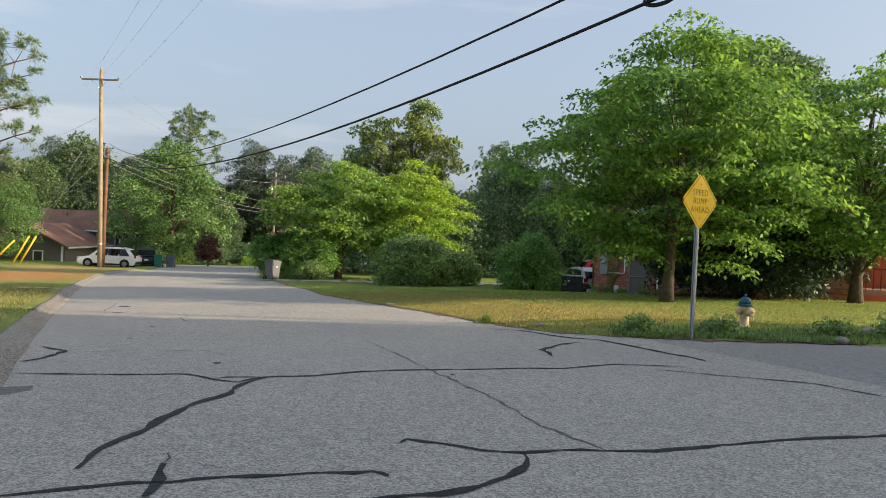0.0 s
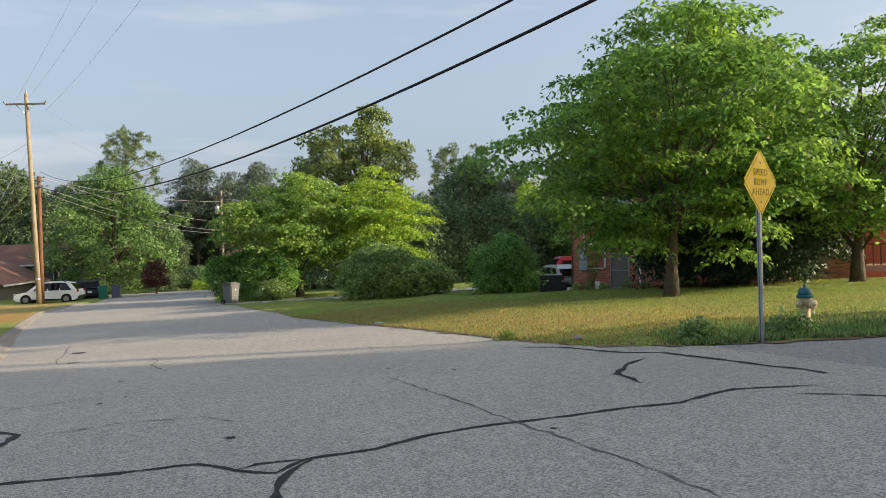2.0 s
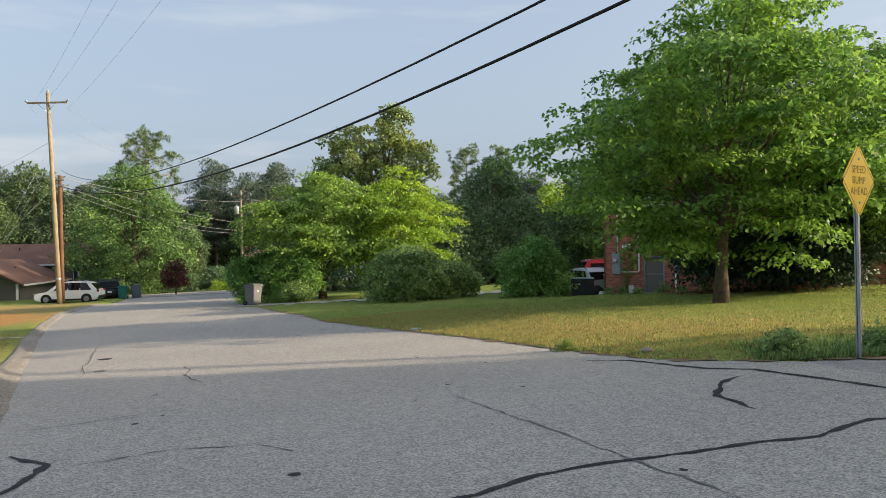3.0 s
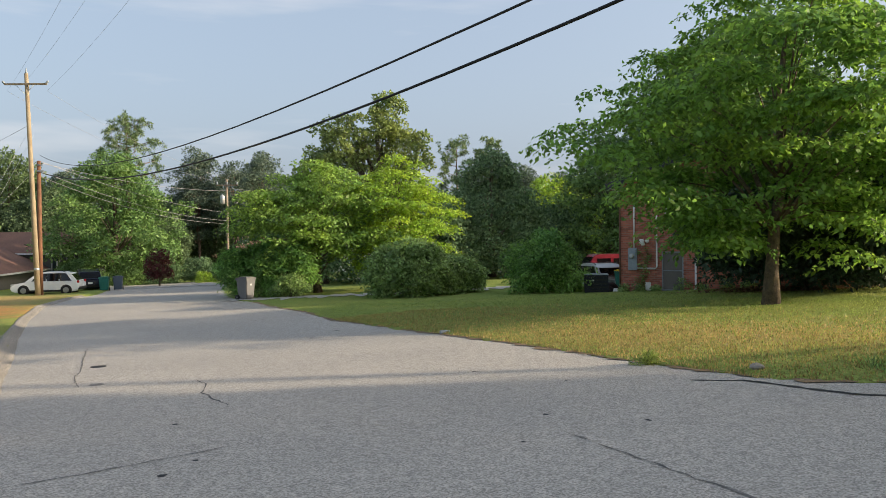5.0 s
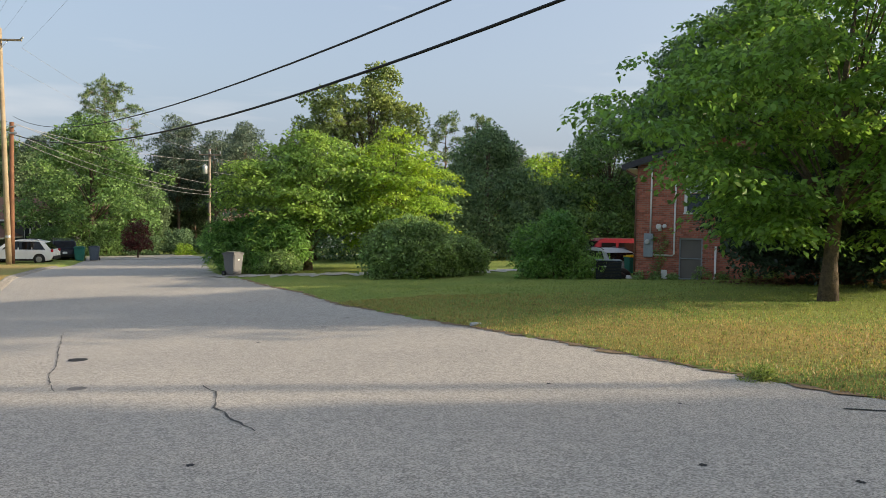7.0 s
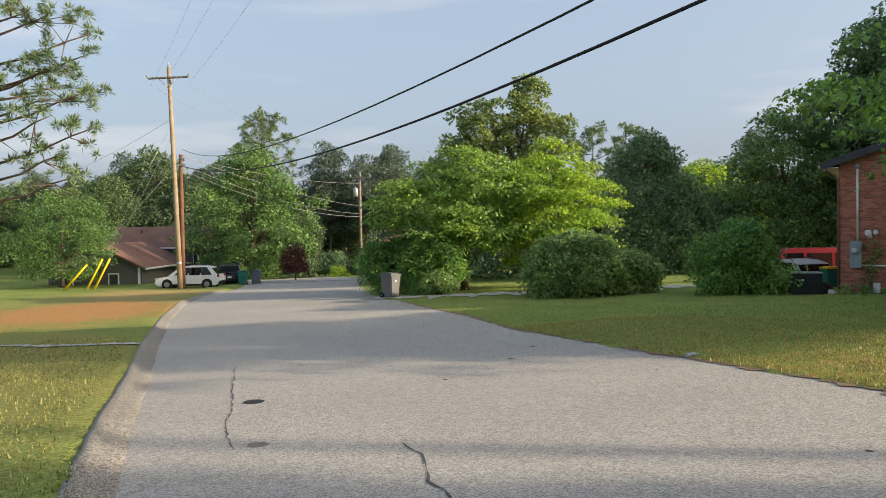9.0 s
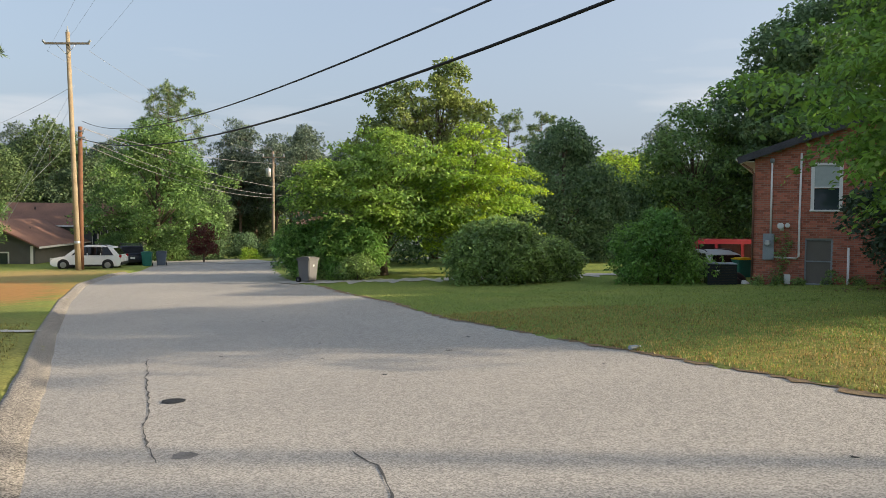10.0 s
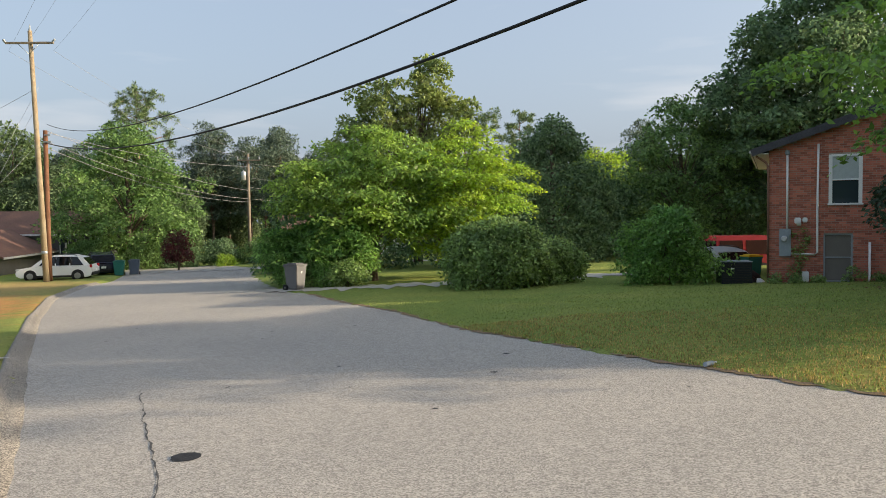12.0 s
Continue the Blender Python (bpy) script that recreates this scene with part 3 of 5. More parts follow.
def pine(name, at, height, crown_from, spread_r, label, seed, group="", tufts=60, trunk_r=0.2, needle=0.32, per=60, extra=()):
    """A long-needled pine: bare bole, crooked branches, needle tufts at their ends."""
    rng = np.random.default_rng(seed)
    th = thing(name, pose(*at), label, "pine tree", group)
    v, f = [], []
    bole = [(rng.uniform(-0.1, 0.1), rng.uniform(-0.1, 0.1), -0.2 + (height + 0.1) * i / 8) for i in range(9)]
    tube_into(v, f, bole, [trunk_r * (1.25 if i == 0 else 1 - 0.88 * i / 8) for i in range(9)], 9)
    pts = []
    ends = [Vector(e) for e in extra]
    n = max(5, tufts // 5)
    for i in range(n):
        u = i / (n - 1)
        h = height * (crown_from + (1 - crown_from) * u)
        a = i * 2.4 + rng.uniform(-0.5, 0.5)
        r = spread_r * (1 - 0.72 * u ** 1.5) * rng.uniform(0.55, 1.1)
        ends.append(Vector((r * math.cos(a), r * math.sin(a), h + r * 0.25 + 0.2)))
    for e in ends:
        h = min(height * 0.97, max(height * crown_from * 0.7, e.z - 0.25 * math.hypot(e.x, e.y)))
        k = min(7, int(h / height * 8))
        a = Vector(bole[k]).lerp(Vector(bole[k + 1]), h / height * 8 - k)
        mid = a.lerp(e, 0.5) + Vector((rng.uniform(-0.2, 0.2), rng.uniform(-0.2, 0.2), -0.1))
        r0 = trunk_r * 0.26
        tube_into(v, f, [a, mid, a.lerp(e, 0.8), e], [r0, r0 * 0.7, r0 * 0.5, r0 * 0.3], 5)
        for q in range(5):
            c = e if q == 0 else mid.lerp(e, rng.uniform(0.2, 1.0)) + Vector(rng.normal(size=3) * spread_r * 0.16)
            if q:
                tube_into(v, f, [mid.lerp(e, 0.6), c], [r0 * 0.35, r0 * 0.15], 4)
            c = np.array(c)
            for _ in range(3):
                cc = c + rng.normal(size=3) * needle * 0.55
                d = rng.normal(size=(per, 3))
                d[:, 2] += 0.55
                d /= np.linalg.norm(d, axis=1)[:, None]
                side = np.cross(d, rng.normal(size=(per, 3)))
                side /= np.linalg.norm(side, axis=1)[:, None]
                ln = needle * rng.uniform(0.7, 1.2, per)[:, None]
                w = side * needle * 0.055
                b0 = cc + d * 0.03
                pts.append(np.stack([b0, cc + d * ln * 0.5 - w, cc + d * ln, cc + d * ln * 0.5 + w], axis=1).reshape(-1, 3))
    part("trunk", mesh("trunk", v, f, True), M_PINEBARK, th)
    part("crown", leaves_mesh("crown", np.concatenate(pts)), L_PINE, th)
    return th


def stand(x, y, z=None):
    """A spot on the grass."""
    return (x, y, turf(x, y) if z is None else z)


# the dogwood on the corner lawn
tree("dogwood_tree", stand(9.25, 23.25), [(1.7, 2.0), (2.6, 2.9), (3.6, 3.8), (4.7, 4.1), (5.8, 3.6), (7.0, 2.2), (8.15, 0.7)],
     "spreading dogwood in layered green leaf on the corner lawn", L_MAIN, 11, trunk_r=0.18, clumps=340, per=165, clump_r=0.88, flat=0.14,
     sag=0.36, size=0.165, up=1.0, aspect=0.55, droop=0.55, lean=(0.5, 0), shell=0.42, limbs=46, fork=2.8, lump=0.5, own_limbs=True, tier=0.8)
tree("dogwood_tree", stand(16.0, 25.8), [(2.0, 2.0), (2.9, 3.4), (4.2, 4.0), (5.6, 3.5), (7.0, 2.3), (8.0, 0.7)],
     "second spreading dogwood with a slim dark trunk", L_MAIN, 12, trunk_r=0.20, clumps=270, per=150, clump_r=0.82, flat=0.16,
     sag=0.36, size=0.17, up=1.0, aspect=0.55, droop=0.5, lean=(0.4, 0), shell=0.35, limbs=50, fork=1.8, lump=0.4, own_limbs=True, tier=0.8)
tree("magnolia_tree", stand(13.5, 29.6), [(0.55, 2.7), (1.4, 3.5), (2.8, 3.4), (4.0, 2.3), (4.9, 0.7)],
     "low dark broadleaf evergreen against the brick house", L_EVER, 13, trunk_r=0.24, clumps=430, per=190, clump_r=0.72, flat=0.6,
     sag=0.2, size=0.17, up=0.4, droop=0.3, shell=0.5, limbs=30, stems=3, fork=0.7)

# in the yard across the drive
tree("dogwood_tree", stand(-5.1, 47.3), [(2.5, 3.0), (3.3, 4.0), (4.6, 3.9), (5.9, 3.0), (7.0, 1.1)], "broad dogwood in dull green leaf beside the drive",
     L_DULL, 21, trunk_r=0.22, clumps=250, per=140, clump_r=0.95, flat=0.18, sag=0.38, size=0.2, up=1.0, droop=0.45, lean=(0.2, 0), shell=0.35, limbs=50, fork=1.6, lump=0.4, tier=0.9)
tree("dogwood_tree", stand(-0.7, 48.2), [(1.5, 1.8), (2.6, 2.7), (4.2, 3.0), (5.9, 2.5), (7.2, 0.9)], "bright lime-green dogwood behind the clipped shrub",
     L_LIME, 22, trunk_r=0.22, clumps=170, per=150, clump_r=0.85, flat=0.18, sag=0.42, size=0.2, up=1.0, droop=0.45, lean=(0.2, 0), shell=0.4, limbs=50, fork=1.7, lump=0.45, tier=0.9)
tree("sweetgum_tree", stand(-3.2, 69), [(5.0, 3.3), (16.0, 0.4)], "tall open-crowned gum tree with olive leaf", L_OLIVE, 23, trunk_r=0.30, clumps=215, per=95,
     clump_r=0.72, flat=0.7, sag=0.1, size=0.32, up=0.4, limbs=110, fork=5, lean=(0.9, 0),
     lobes=[(-2.2, 0, 11.6, 2.7), (1.2, 0, 13.2, 1.9), (1.0, 0.3, 15.0, 1.0), (2.9, -0.5, 10.4, 2.0), (0.2, 0.5, 8.0, 3.6), (-5.6, 1.0, 9.6, 1.7)])
tree("clipped_shrub", stand(0.2, 40.2), [(0.15, 1.7), (0.8, 2.0), (1.5, 1.85), (2.1, 1.2), (2.45, 0.5)], "large rounded dark green evergreen shrub",
     L_SHRUB, 24, trunk_r=0.12, clumps=330, per=70, clump_r=0.42, flat=0.8, sag=0.1, size=0.16, up=0.4, shell=0.7, limbs=16, stems=3, category="shrub", lump=0.2)
tree("clipped_shrub", stand(2.2, 41.0), [(0.15, 1.1), (0.7, 1.35), (1.2, 1.15), (1.65, 0.5)], "smaller rounded evergreen shrub grown into its neighbour",
     L_SHRUB, 25, trunk_r=0.1, clumps=190, per=70, clump_r=0.4, flat=0.8, sag=0.1, size=0.16, up=0.4, shell=0.7, limbs=10, stems=3, category="shrub", lump=0.1)
tree("leafy_shrub", stand(6.35, 38.6), [(0.1, 1.2), (0.8, 1.55), (1.4, 1.35), (2.0, 0.85), (2.6, 0.3)], "loose bright green shrub beside the air conditioner",
     L_FERN, 26, trunk_r=0.1, clumps=230, per=65, clump_r=0.42, flat=0.8, sag=0.15, size=0.14, up=0.4, shell=0.55, limbs=16, stems=4, category="shrub", lump=0.6)

# mimosa thicket at the street's bend
for i, (x, y, r, h, s) in enumerate([(-8.9, 46.4, 1.8, 2.7, 31), (-7.5, 45.6, 1.9, 3.0, 32), (-6.1, 45.2, 1.6, 2.9, 33)]):
    tree("mimosa_tree", stand(x, y), [(0.9, r * 0.6), (1.7, r), (h * 0.75, r * 0.85), (h, r * 0.35)], "feathery mimosa with arching fronds by the bend",
         L_FERN, s, trunk_r=0.07, clumps=110, per=60, clump_r=0.5, flat=0.28, sag=0.45, size=0.24, up=1.1, aspect=0.28, droop=0.5, shell=0.25,
         limbs=22, stems=3, group="mimosas at the bend", fork=0.7)
for x, y, r, s in [(-7.9, 44.2, 0.65, 41), (-6.9, 43.9, 0.6, 42), (-5.9, 43.5, 0.8, 43), (-8.6, 45.4, 0.6, 44), (-8.9, 46.6, 0.6, 45)]:
    tree("low_shrub", stand(x, y), [(0.05, r * 0.9), (0.5, r), (1.0, r * 0.5)], "low leafy undergrowth beneath the mimosas", L_SHRUB if s % 2 else L_FERN, s,
         trunk_r=0.04, clumps=70, per=45, clump_r=0.34, flat=0.8, sag=0.2, size=0.13, up=0.5, shell=0.4, limbs=8, stems=3, category="shrub", group="undergrowth")
rng = np.random.default_rng(5)
blossom = np.concatenate([in_clump(rng, np.array((-8.3 + rng.uniform(-1.0, 0.8), 44.6 + rng.uniform(-.4, .4), 2.0 + rng.uniform(-0.3, 0.3))), 0.16, 14, 0.5, 0) for _ in range(9)])
bv, _ = leaf_quads(rng, blossom, 0.12, 0.3)
tagged(part("mimosa_blossom", leaves_mesh("blossom", bv), M_PINK), "soft pink mimosa blossom among the fronds", "blossom", kind="stuff")

# across the street
tree("maple_tree", stand(-29.6, 80.5), [(1.6, 4.8), (3.5, 6.2), (6.0, 5.6), (9.0, 4.2), (11.4, 2.4), (13.0, 0.8)], "large full green maple beyond the parked cars",
     L_MID, 51, trunk_r=0.4, clumps=400, per=80, clump_r=1.05, flat=0.5, sag=0.25, size=0.32, up=0.6, shell=0.45, limbs=40, fork=3, lump=0.5)
tree("maroon_tree", stand(-22.4, 72), [(0.9, 0.9), (1.8, 1.2), (2.6, 0.9), (3.2, 0.4)], "small maroon-leaved ornamental tree", L_RED, 52, trunk_r=0.09,
     clumps=70, per=60, clump_r=0.42, flat=0.6, size=0.16, shell=0.3, limbs=18, fork=0.8)
tree("yard_tree", stand(-38.5, 63.5), [(0.9, 2.8), (2.4, 4.0), (4.4, 3.9), (6.2, 2.4), (7.4, 0.7)], "bright green bushy tree in the yard across the street", L_MID, 53,
     trunk_r=0.16, clumps=260, per=90, clump_r=0.7, flat=0.6, sag=0.2, size=0.18, up=0.6, shell=0.5, limbs=26, fork=1)
tree("round_shrub", stand(-20.2, 78), [(0.05, 0.8), (0.5, 0.9), (1.0, 0.5)], "small yellow-green clipped shrub by the far drive", L_LIME, 54, trunk_r=0.05, clumps=60,
     per=40, clump_r=0.3, flat=0.8, size=0.12, shell=0.6, limbs=6, category="shrub")
pine("pine_tree", (-21.4, 33.5, -1.0), 15.0, 0.42, 3.2, "long-needled pine leaning over the yard across the street", 61, tufts=90, trunk_r=0.24, needle=0.30, per=46,
     extra=[(4.8, 0, 6.9), (4.3, 0.3, 8.2), (4.7, -0.2, 9.4), (3.9, 0.1, 5.2), (3.5, 0, 6.0), (4.4, 0.5, 10.3), (3.4, -0.4, 7.3), (3.0, 0.2, 9.0), (3.2, 0, 10.9), (2.6, 0.3, 8.0)])
pine("pine_tree", stand(-39.2, 108.9), 20.6, 0.62, 4.6, "tall pine standing above the woods", 62, tufts=80, trunk_r=0.3, needle=0.6, per=40)
pine("pine_tree", stand(5.8, 112), 17.0, 0.55, 3.4, "slender pine behind the yard trees", 63, tufts=60, trunk_r=0.25, needle=0.55, per=40)
pine("pine_tree", stand(10.2, 113), 16.6, 0.5, 3.6, "slender pine behind the yard trees", 64, tufts=60, trunk_r=0.25, needle=0.55, per=40)

# behind the brick house
tree("oak_tree", stand(25.2, 62), [(3.0, 5.0), (6.0, 7.0), (11.0, 7.2), (15.0, 5.4), (18.0, 2.5), (19.2, 0.8)], "tall dark oak rising behind the brick house", L_DARK, 71,
     trunk_r=0.5, clumps=620, per=120, clump_r=1.2, flat=0.5, sag=0.2, size=0.36, up=0.6, shell=0.5, limbs=50, fork=4, lump=0.3)
tree("ash_tree", stand(16.2, 66), [(1.0, 3.6), (3.5, 4.6), (7.0, 3.9), (9.5, 2.6), (11.2, 0.8)], "fresh green ash at the wood's edge", L_OAK, 72, trunk_r=0.3, clumps=260,
     per=80, clump_r=1.0, flat=0.55, sag=0.2, size=0.3, up=0.6, shell=0.45, limbs=50, fork=2, lump=0.35)
tree("cedar_tree", stand(6.0, 62), [(0.6, 4.2), (3.0, 4.2), (5.5, 3.2), (7.8, 1.9), (9.4, 0.6)], "dense dark cedar behind the lime-green dogwood", L_DARK, 73, trunk_r=0.3,
     clumps=360, per=80, clump_r=0.95, flat=0.6, sag=0.3, size=0.26, up=0.5, shell=0.6, limbs=20, fork=1)
tree("beech_tree", stand(16.7, 92), [(1.0, 4.2), (4.0, 5.5), (8.0, 4.0), (10.5, 1.2)], "sunlit yellow-green tree at the back of the yard", L_LIME, 74, trunk_r=0.3, clumps=220,
     per=60, clump_r=1.0, flat=0.6, sag=0.2, size=0.34, up=0.6, shell=0.5, limbs=20, fork=2)
for x, y, k, s in [(1.0, 58.0, 1.0, 75), (10.5, 66.0, 0.85, 76), (-6.5, 62.0, 1.1, 77), (20.0, 67.0, 1.2, 78), (-10.0, 66.0, 1.0, 79)]:
    tree("wood_edge_tree", stand(x, y), [(0.2, 3.0 * k), (2.0, 3.6 * k), (4.5, 3.0 * k), (6.6 * k, 0.8)], "dense shaded small tree at the wood's edge", L_DARK, s, trunk_r=0.18,
         clumps=200, per=60, clump_r=0.9, flat=0.6, sag=0.2, size=0.26, up=0.5, shell=0.5, limbs=16, fork=1, group="wood edge")

for i, (x, y) in enumerate([(-27.5, 78), (-24.6, 79.5), (-21.6, 81.5), (-17.8, 82), (-15.0, 79), (-12.6, 74), (-31, 76), (-11.5, 60), (-12.2, 66)]):
    tree("hedge_shrub", stand(x, y), [(0.1, 1.5), (0.9, 1.7), (1.7, 1.2), (2.3, 0.5)], "dark unclipped shrub in the far yards", L_DARK if i % 3 else L_OAK, 700 + i, trunk_r=0.08,
         clumps=110, per=50, clump_r=0.5, flat=0.7, sag=0.2, size=0.2, up=0.5, shell=0.5, limbs=10, stems=3, category="shrub", group="far shrubs", lump=0.3)

# the woods that close the view
oak_a = tree("wood_tree", (-60, 118, -1), [(1.0, 4.0), (5.0, 6.0), (10.0, 5.6), (14.0, 3.6), (16.6, 0.9)], "tall green tree of the woods", L_WOOD, 81, trunk_r=0.35, clumps=300,
             per=55, clump_r=1.4, flat=0.6, sag=0.2, size=0.5, up=0.6, shell=0.55, limbs=20, group="woods", fork=4)
oak_b = tree("wood_tree", (-48, 126, -1), [(1.0, 3.5), (5.0, 5.2), (9.0, 5.4), (13.0, 3.4), (15.0, 0.8)], "tall dark green tree of the woods", L_WOODDARK, 82, trunk_r=0.35, clumps=300,
             per=55, clump_r=1.4, flat=0.6, sag=0.2, size=0.5, up=0.6, shell=0.55, limbs=20, group="woods", fork=4)
pine_a = tree("wood_pine", (-36, 130, -1), [(6.0, 2.2), (9.0, 3.6), (13.0, 3.8), (16.0, 2.6), (18.4, 0.7)], "tall pine of the woods", L_WOODPINE, 83, trunk_r=0.3, clumps=130,
              per=90, clump_r=1.15, flat=0.5, sag=0.1, size=0.55, up=0.6, aspect=0.22, droop=-0.1, shell=0.25, limbs=40, group="woods", fork=7, lump=0.5, bark=M_PINEBARK, category="pine tree")
pine_b = tree("wood_pine", (-26, 134, -1), [(7.0, 1.6), (10.0, 3.0), (13.5, 3.2), (16.5, 1.6), (17.6, 0.5)], "slender tall pine of the woods", L_WOODPINE, 84, trunk_r=0.28, clumps=95,
              per=90, clump_r=1.05, flat=0.5, sag=0.1, size=0.55, up=0.6, aspect=0.22, droop=-0.1, shell=0.2, limbs=34, group="woods", fork=7, lump=0.6, bark=M_PINEBARK, category="pine tree")
rw = random.Random(9)
for row, (y0, n) in enumerate([(104, 19), (120, 30), (134, 34), (150, 30)]):
    for i in range(n):
        x = -112 + 190 * (i + rw.uniform(-0.3, 0.3)) / n
        y = y0 + rw.uniform(-5, 5) - (6 if x > 20 else 0)
        if row == 0 and (abs(x + 18) < 7 or abs(x + 39) < 3):
            continue
        src = rw.choice([oak_a, oak_b, oak_b, pine_a, pine_a, pine_b, pine_b] if row else [oak_a, oak_b, oak_b])
        k = rw.uniform(0.80, 1.02) * (0.68 if row == 0 else 0.95) * (0.86 if -14 < x < 40 else 1.0)
        ob = copy_thing(src, pose(x, y, land(x, y), 0, 0, rw.uniform(0, 360)))
        ob.scale = (k, k, k * rw.uniform(0.92, 1.08))
for i, (x, y) in enumerate([(-64, 82), (-52, 92), (-44, 96), (-74, 92), (-58, 100), (-84, 84), (34, 74), (30, 60), (44, 66), (40, 84), (52, 56), (26, 82)]):
    ob = copy_thing(oak_a if i % 2 else oak_b, pose(x, y, land(x, y), 0, 0, 77 * i))
    ob.scale = (0.72, 0.72, 0.70)
# unseen street trees added beyond the corner to shade the crossing
for x, y, k, a in [(24.0, 8.7, 0.66, 10), (25.0, 3.8, 0.88, 120), (24.0, -1.4, 0.88, 200), (26.0, -7.6, 0.88, 300), (31.5, 4.4, 0.86, 40), (32.0, 0.8, 0.95, 160)]:
    ob = copy_thing(oak_a, pose(x, y, land(x, y), 0, 0, a))
    ob.scale = (k * 0.9, k * 0.9, k)
    tagged(ob, "unseen green tree beside the side street, added for its shade", "tree", "street trees")

# ---- poles and wires ----
def sagging(a, b, sag, n=40):
    a, b = Vector(a), Vector(b)
    return [a.lerp(b, i / n) - Vector((0, 0, 4 * sag * (i / n) * (1 - i / n))) for i in range(n + 1)]


def wire(a, b, sag, r, material, label, group="overhead wires"):
    ob = part("overhead_wire", tube("wire", sagging(a, b, sag), [r] * 41, 6), material)
    return tagged(ob, label, "wire", group)


POLE = (-26.8, 59.6)
pz = land(*POLE)
p1 = thing("utility_pole", pose(*POLE, pz), "tall pale wooden utility pole with a crossarm, by the kerb", "utility pole")
part("shaft", tube("shaft", [(0.1, 0, -0.3), (-0.14, 0, 7), (-0.44, 0, 15.9)], [0.19, 0.165, 0.13], 14), M_POLE, p1)
part("crossarm", box(3.0, 0.11, 0.13, (-0.4, -0.17, 15.05), 0.015), M_POLE3, p1)
for dx in (-1.45, 1.4):
    part("insulator", lathe([(0.03, 0), (0.05, 0.05), (0.09, 0.1), (0.05, 0.16), (0.09, 0.2), (0.04, 0.3)], 10, (dx - 0.4, -0.17, 15.12), pose(0, 0, 0, 0, 40 if dx > 0 else -40)), M_GREYP, p1)
part("insulator", lathe([(0.03, 0), (0.06, 0.08), (0.09, 0.14), (0.05, 0.22), (0.03, 0.45)], 10, (-0.44, 0, 15.85)), M_GREYP, p1)
for dx, tip in ((-0.7, 0.0), (0.6, 0.0)):
    part("brace", tube("brace", [(dx - 0.4, -0.19, 15.05), (-0.42, -0.19, 14.4)], [0.02, 0.02]), M_STEEL, p1)
part("warning_band", lathe([(0.185, 0), (0.19, 0.02), (0.19, 0.14), (0.185, 0.16)], 14, (0.03, 0, 1.9)), M_STEEL, p1, "pale metal tag band")
p2 = thing("utility_pole", pose(-27.0, 60.6, pz), "short dark creosoted pole standing beside the tall one", "utility pole")
part("shaft", tube("shaft", [(0, 0, -0.3), (0.0, 0, 4), (0.02, 0, 9.8)], [0.17, 0.16, 0.135], 14), M_POLE2, p2)
part("bracket", box(0.5, 0.08, 0.1, (0.2, -0.14, 9.0), 0.01), M_STEEL, p2)
part("bracket", box(0.4, 0.08, 0.08, (0.2, -0.14, 9.45), 0.01), M_STEEL, p2)
T3 = (-19.5, 84.1)
tz = land(*T3)
p3 = thing("utility_pole", pose(*T3, tz), "grey wooden utility pole with a transformer can", "utility pole")
part("shaft", tube("shaft", [(0, 0, -0.3), (0, 0, 5), (0, 0, 10.4)], [0.17, 0.15, 0.12], 12), M_POLE3, p3)
part("crossarm", box(2.2, 0.1, 0.12, (0.1, -0.15, 9.75), 0.01), M_POLE3, p3)
part("transformer", lathe([(0.20, 0), (0.24, 0.03), (0.24, 0.75), (0.21, 0.82), (0.05, 0.86), (0.05, 1.0)], 14, (-0.42, -0.1, 7.9)), M_SILVER, p3, "pale grey transformer can")
for dx in (-0.95, 0.1, 1.1):
    part("insulator", lathe([(0.03, 0), (0.08, 0.06), (0.05, 0.14), (0.08, 0.2), (0.03, 0.3)], 8, (dx, -0.15, 9.85)), M_GREYP, p3)
p4 = thing("utility_pole", pose(18.05, -3.9, 0.8), "wooden utility pole beside the side street", "utility pole")
part("shaft", tube("shaft", [(0, 0, -0.3), (0, 0, 5), (0, 0, 12.8)], [0.17, 0.15, 0.12], 12), M_POLE3, p4)
p6 = thing("utility_pole", pose(22.66, -20.27, 0.8), "wooden utility pole farther down the street", "utility pole")
part("shaft", tube("shaft", [(0, 0, -0.3), (0, 0, 5), (0, 0, 12.8)], [0.17, 0.15, 0.12], 12), M_POLE3, p6)
p5 = thing("utility_pole", pose(27.0, 12.75, 0.7), "plain wooden pole beyond the corner lawn", "utility pole")
part("shaft", tube("shaft", [(0, 0, -0.3), (0, 0, 5), (0, 0, 12.0)], [0.19, 0.17, 0.14], 12), M_POLE3, p5)

wire((-26.8, 60.5, 7.19), (17.98, -3.77, 8.77), 3.04, 0.030, M_CABLE, "thick black telephone cable strung across the street")
wire((-26.8, 60.5, 8.41), (22.58, -20.13, 8.02), 3.6, 0.016, M_CABLE, "thin dark service wire above the thick cable")
for z1, z2, s in [(8.0, 5.0, 0.5), (7.3, 4.2, 0.7), (7.9, 7.3, 0.5), (6.9, 3.9, 0.8)]:
    wire((-26.85, 60.6, z1), (T3[0], T3[1], z2), s, 0.017, M_WIRE, "thin wire running on along the street")
for z1, x1, x2, z2 in [(12.9, -1.8, -0.9, 8.2), (12.9, 1.0, 1.1, 8.2)]:
    wire((POLE[0] + x1, POLE[1], z1), (T3[0] + x2, T3[1], z2), 0.7, 0.008, M_WIRE, "bare conductor between the crossarms")
for z1, x1, dx in [(12.9, -1.8, -1.2), (13.7, -0.4, 0), (12.9, 1.0, 1.2)]:
    wire((POLE[0] + x1, POLE[1], z1), (22.66 + dx, -20.2, 13.2), 1.6, 0.005, M_WIRE, "hair-thin bare conductor high over the street")
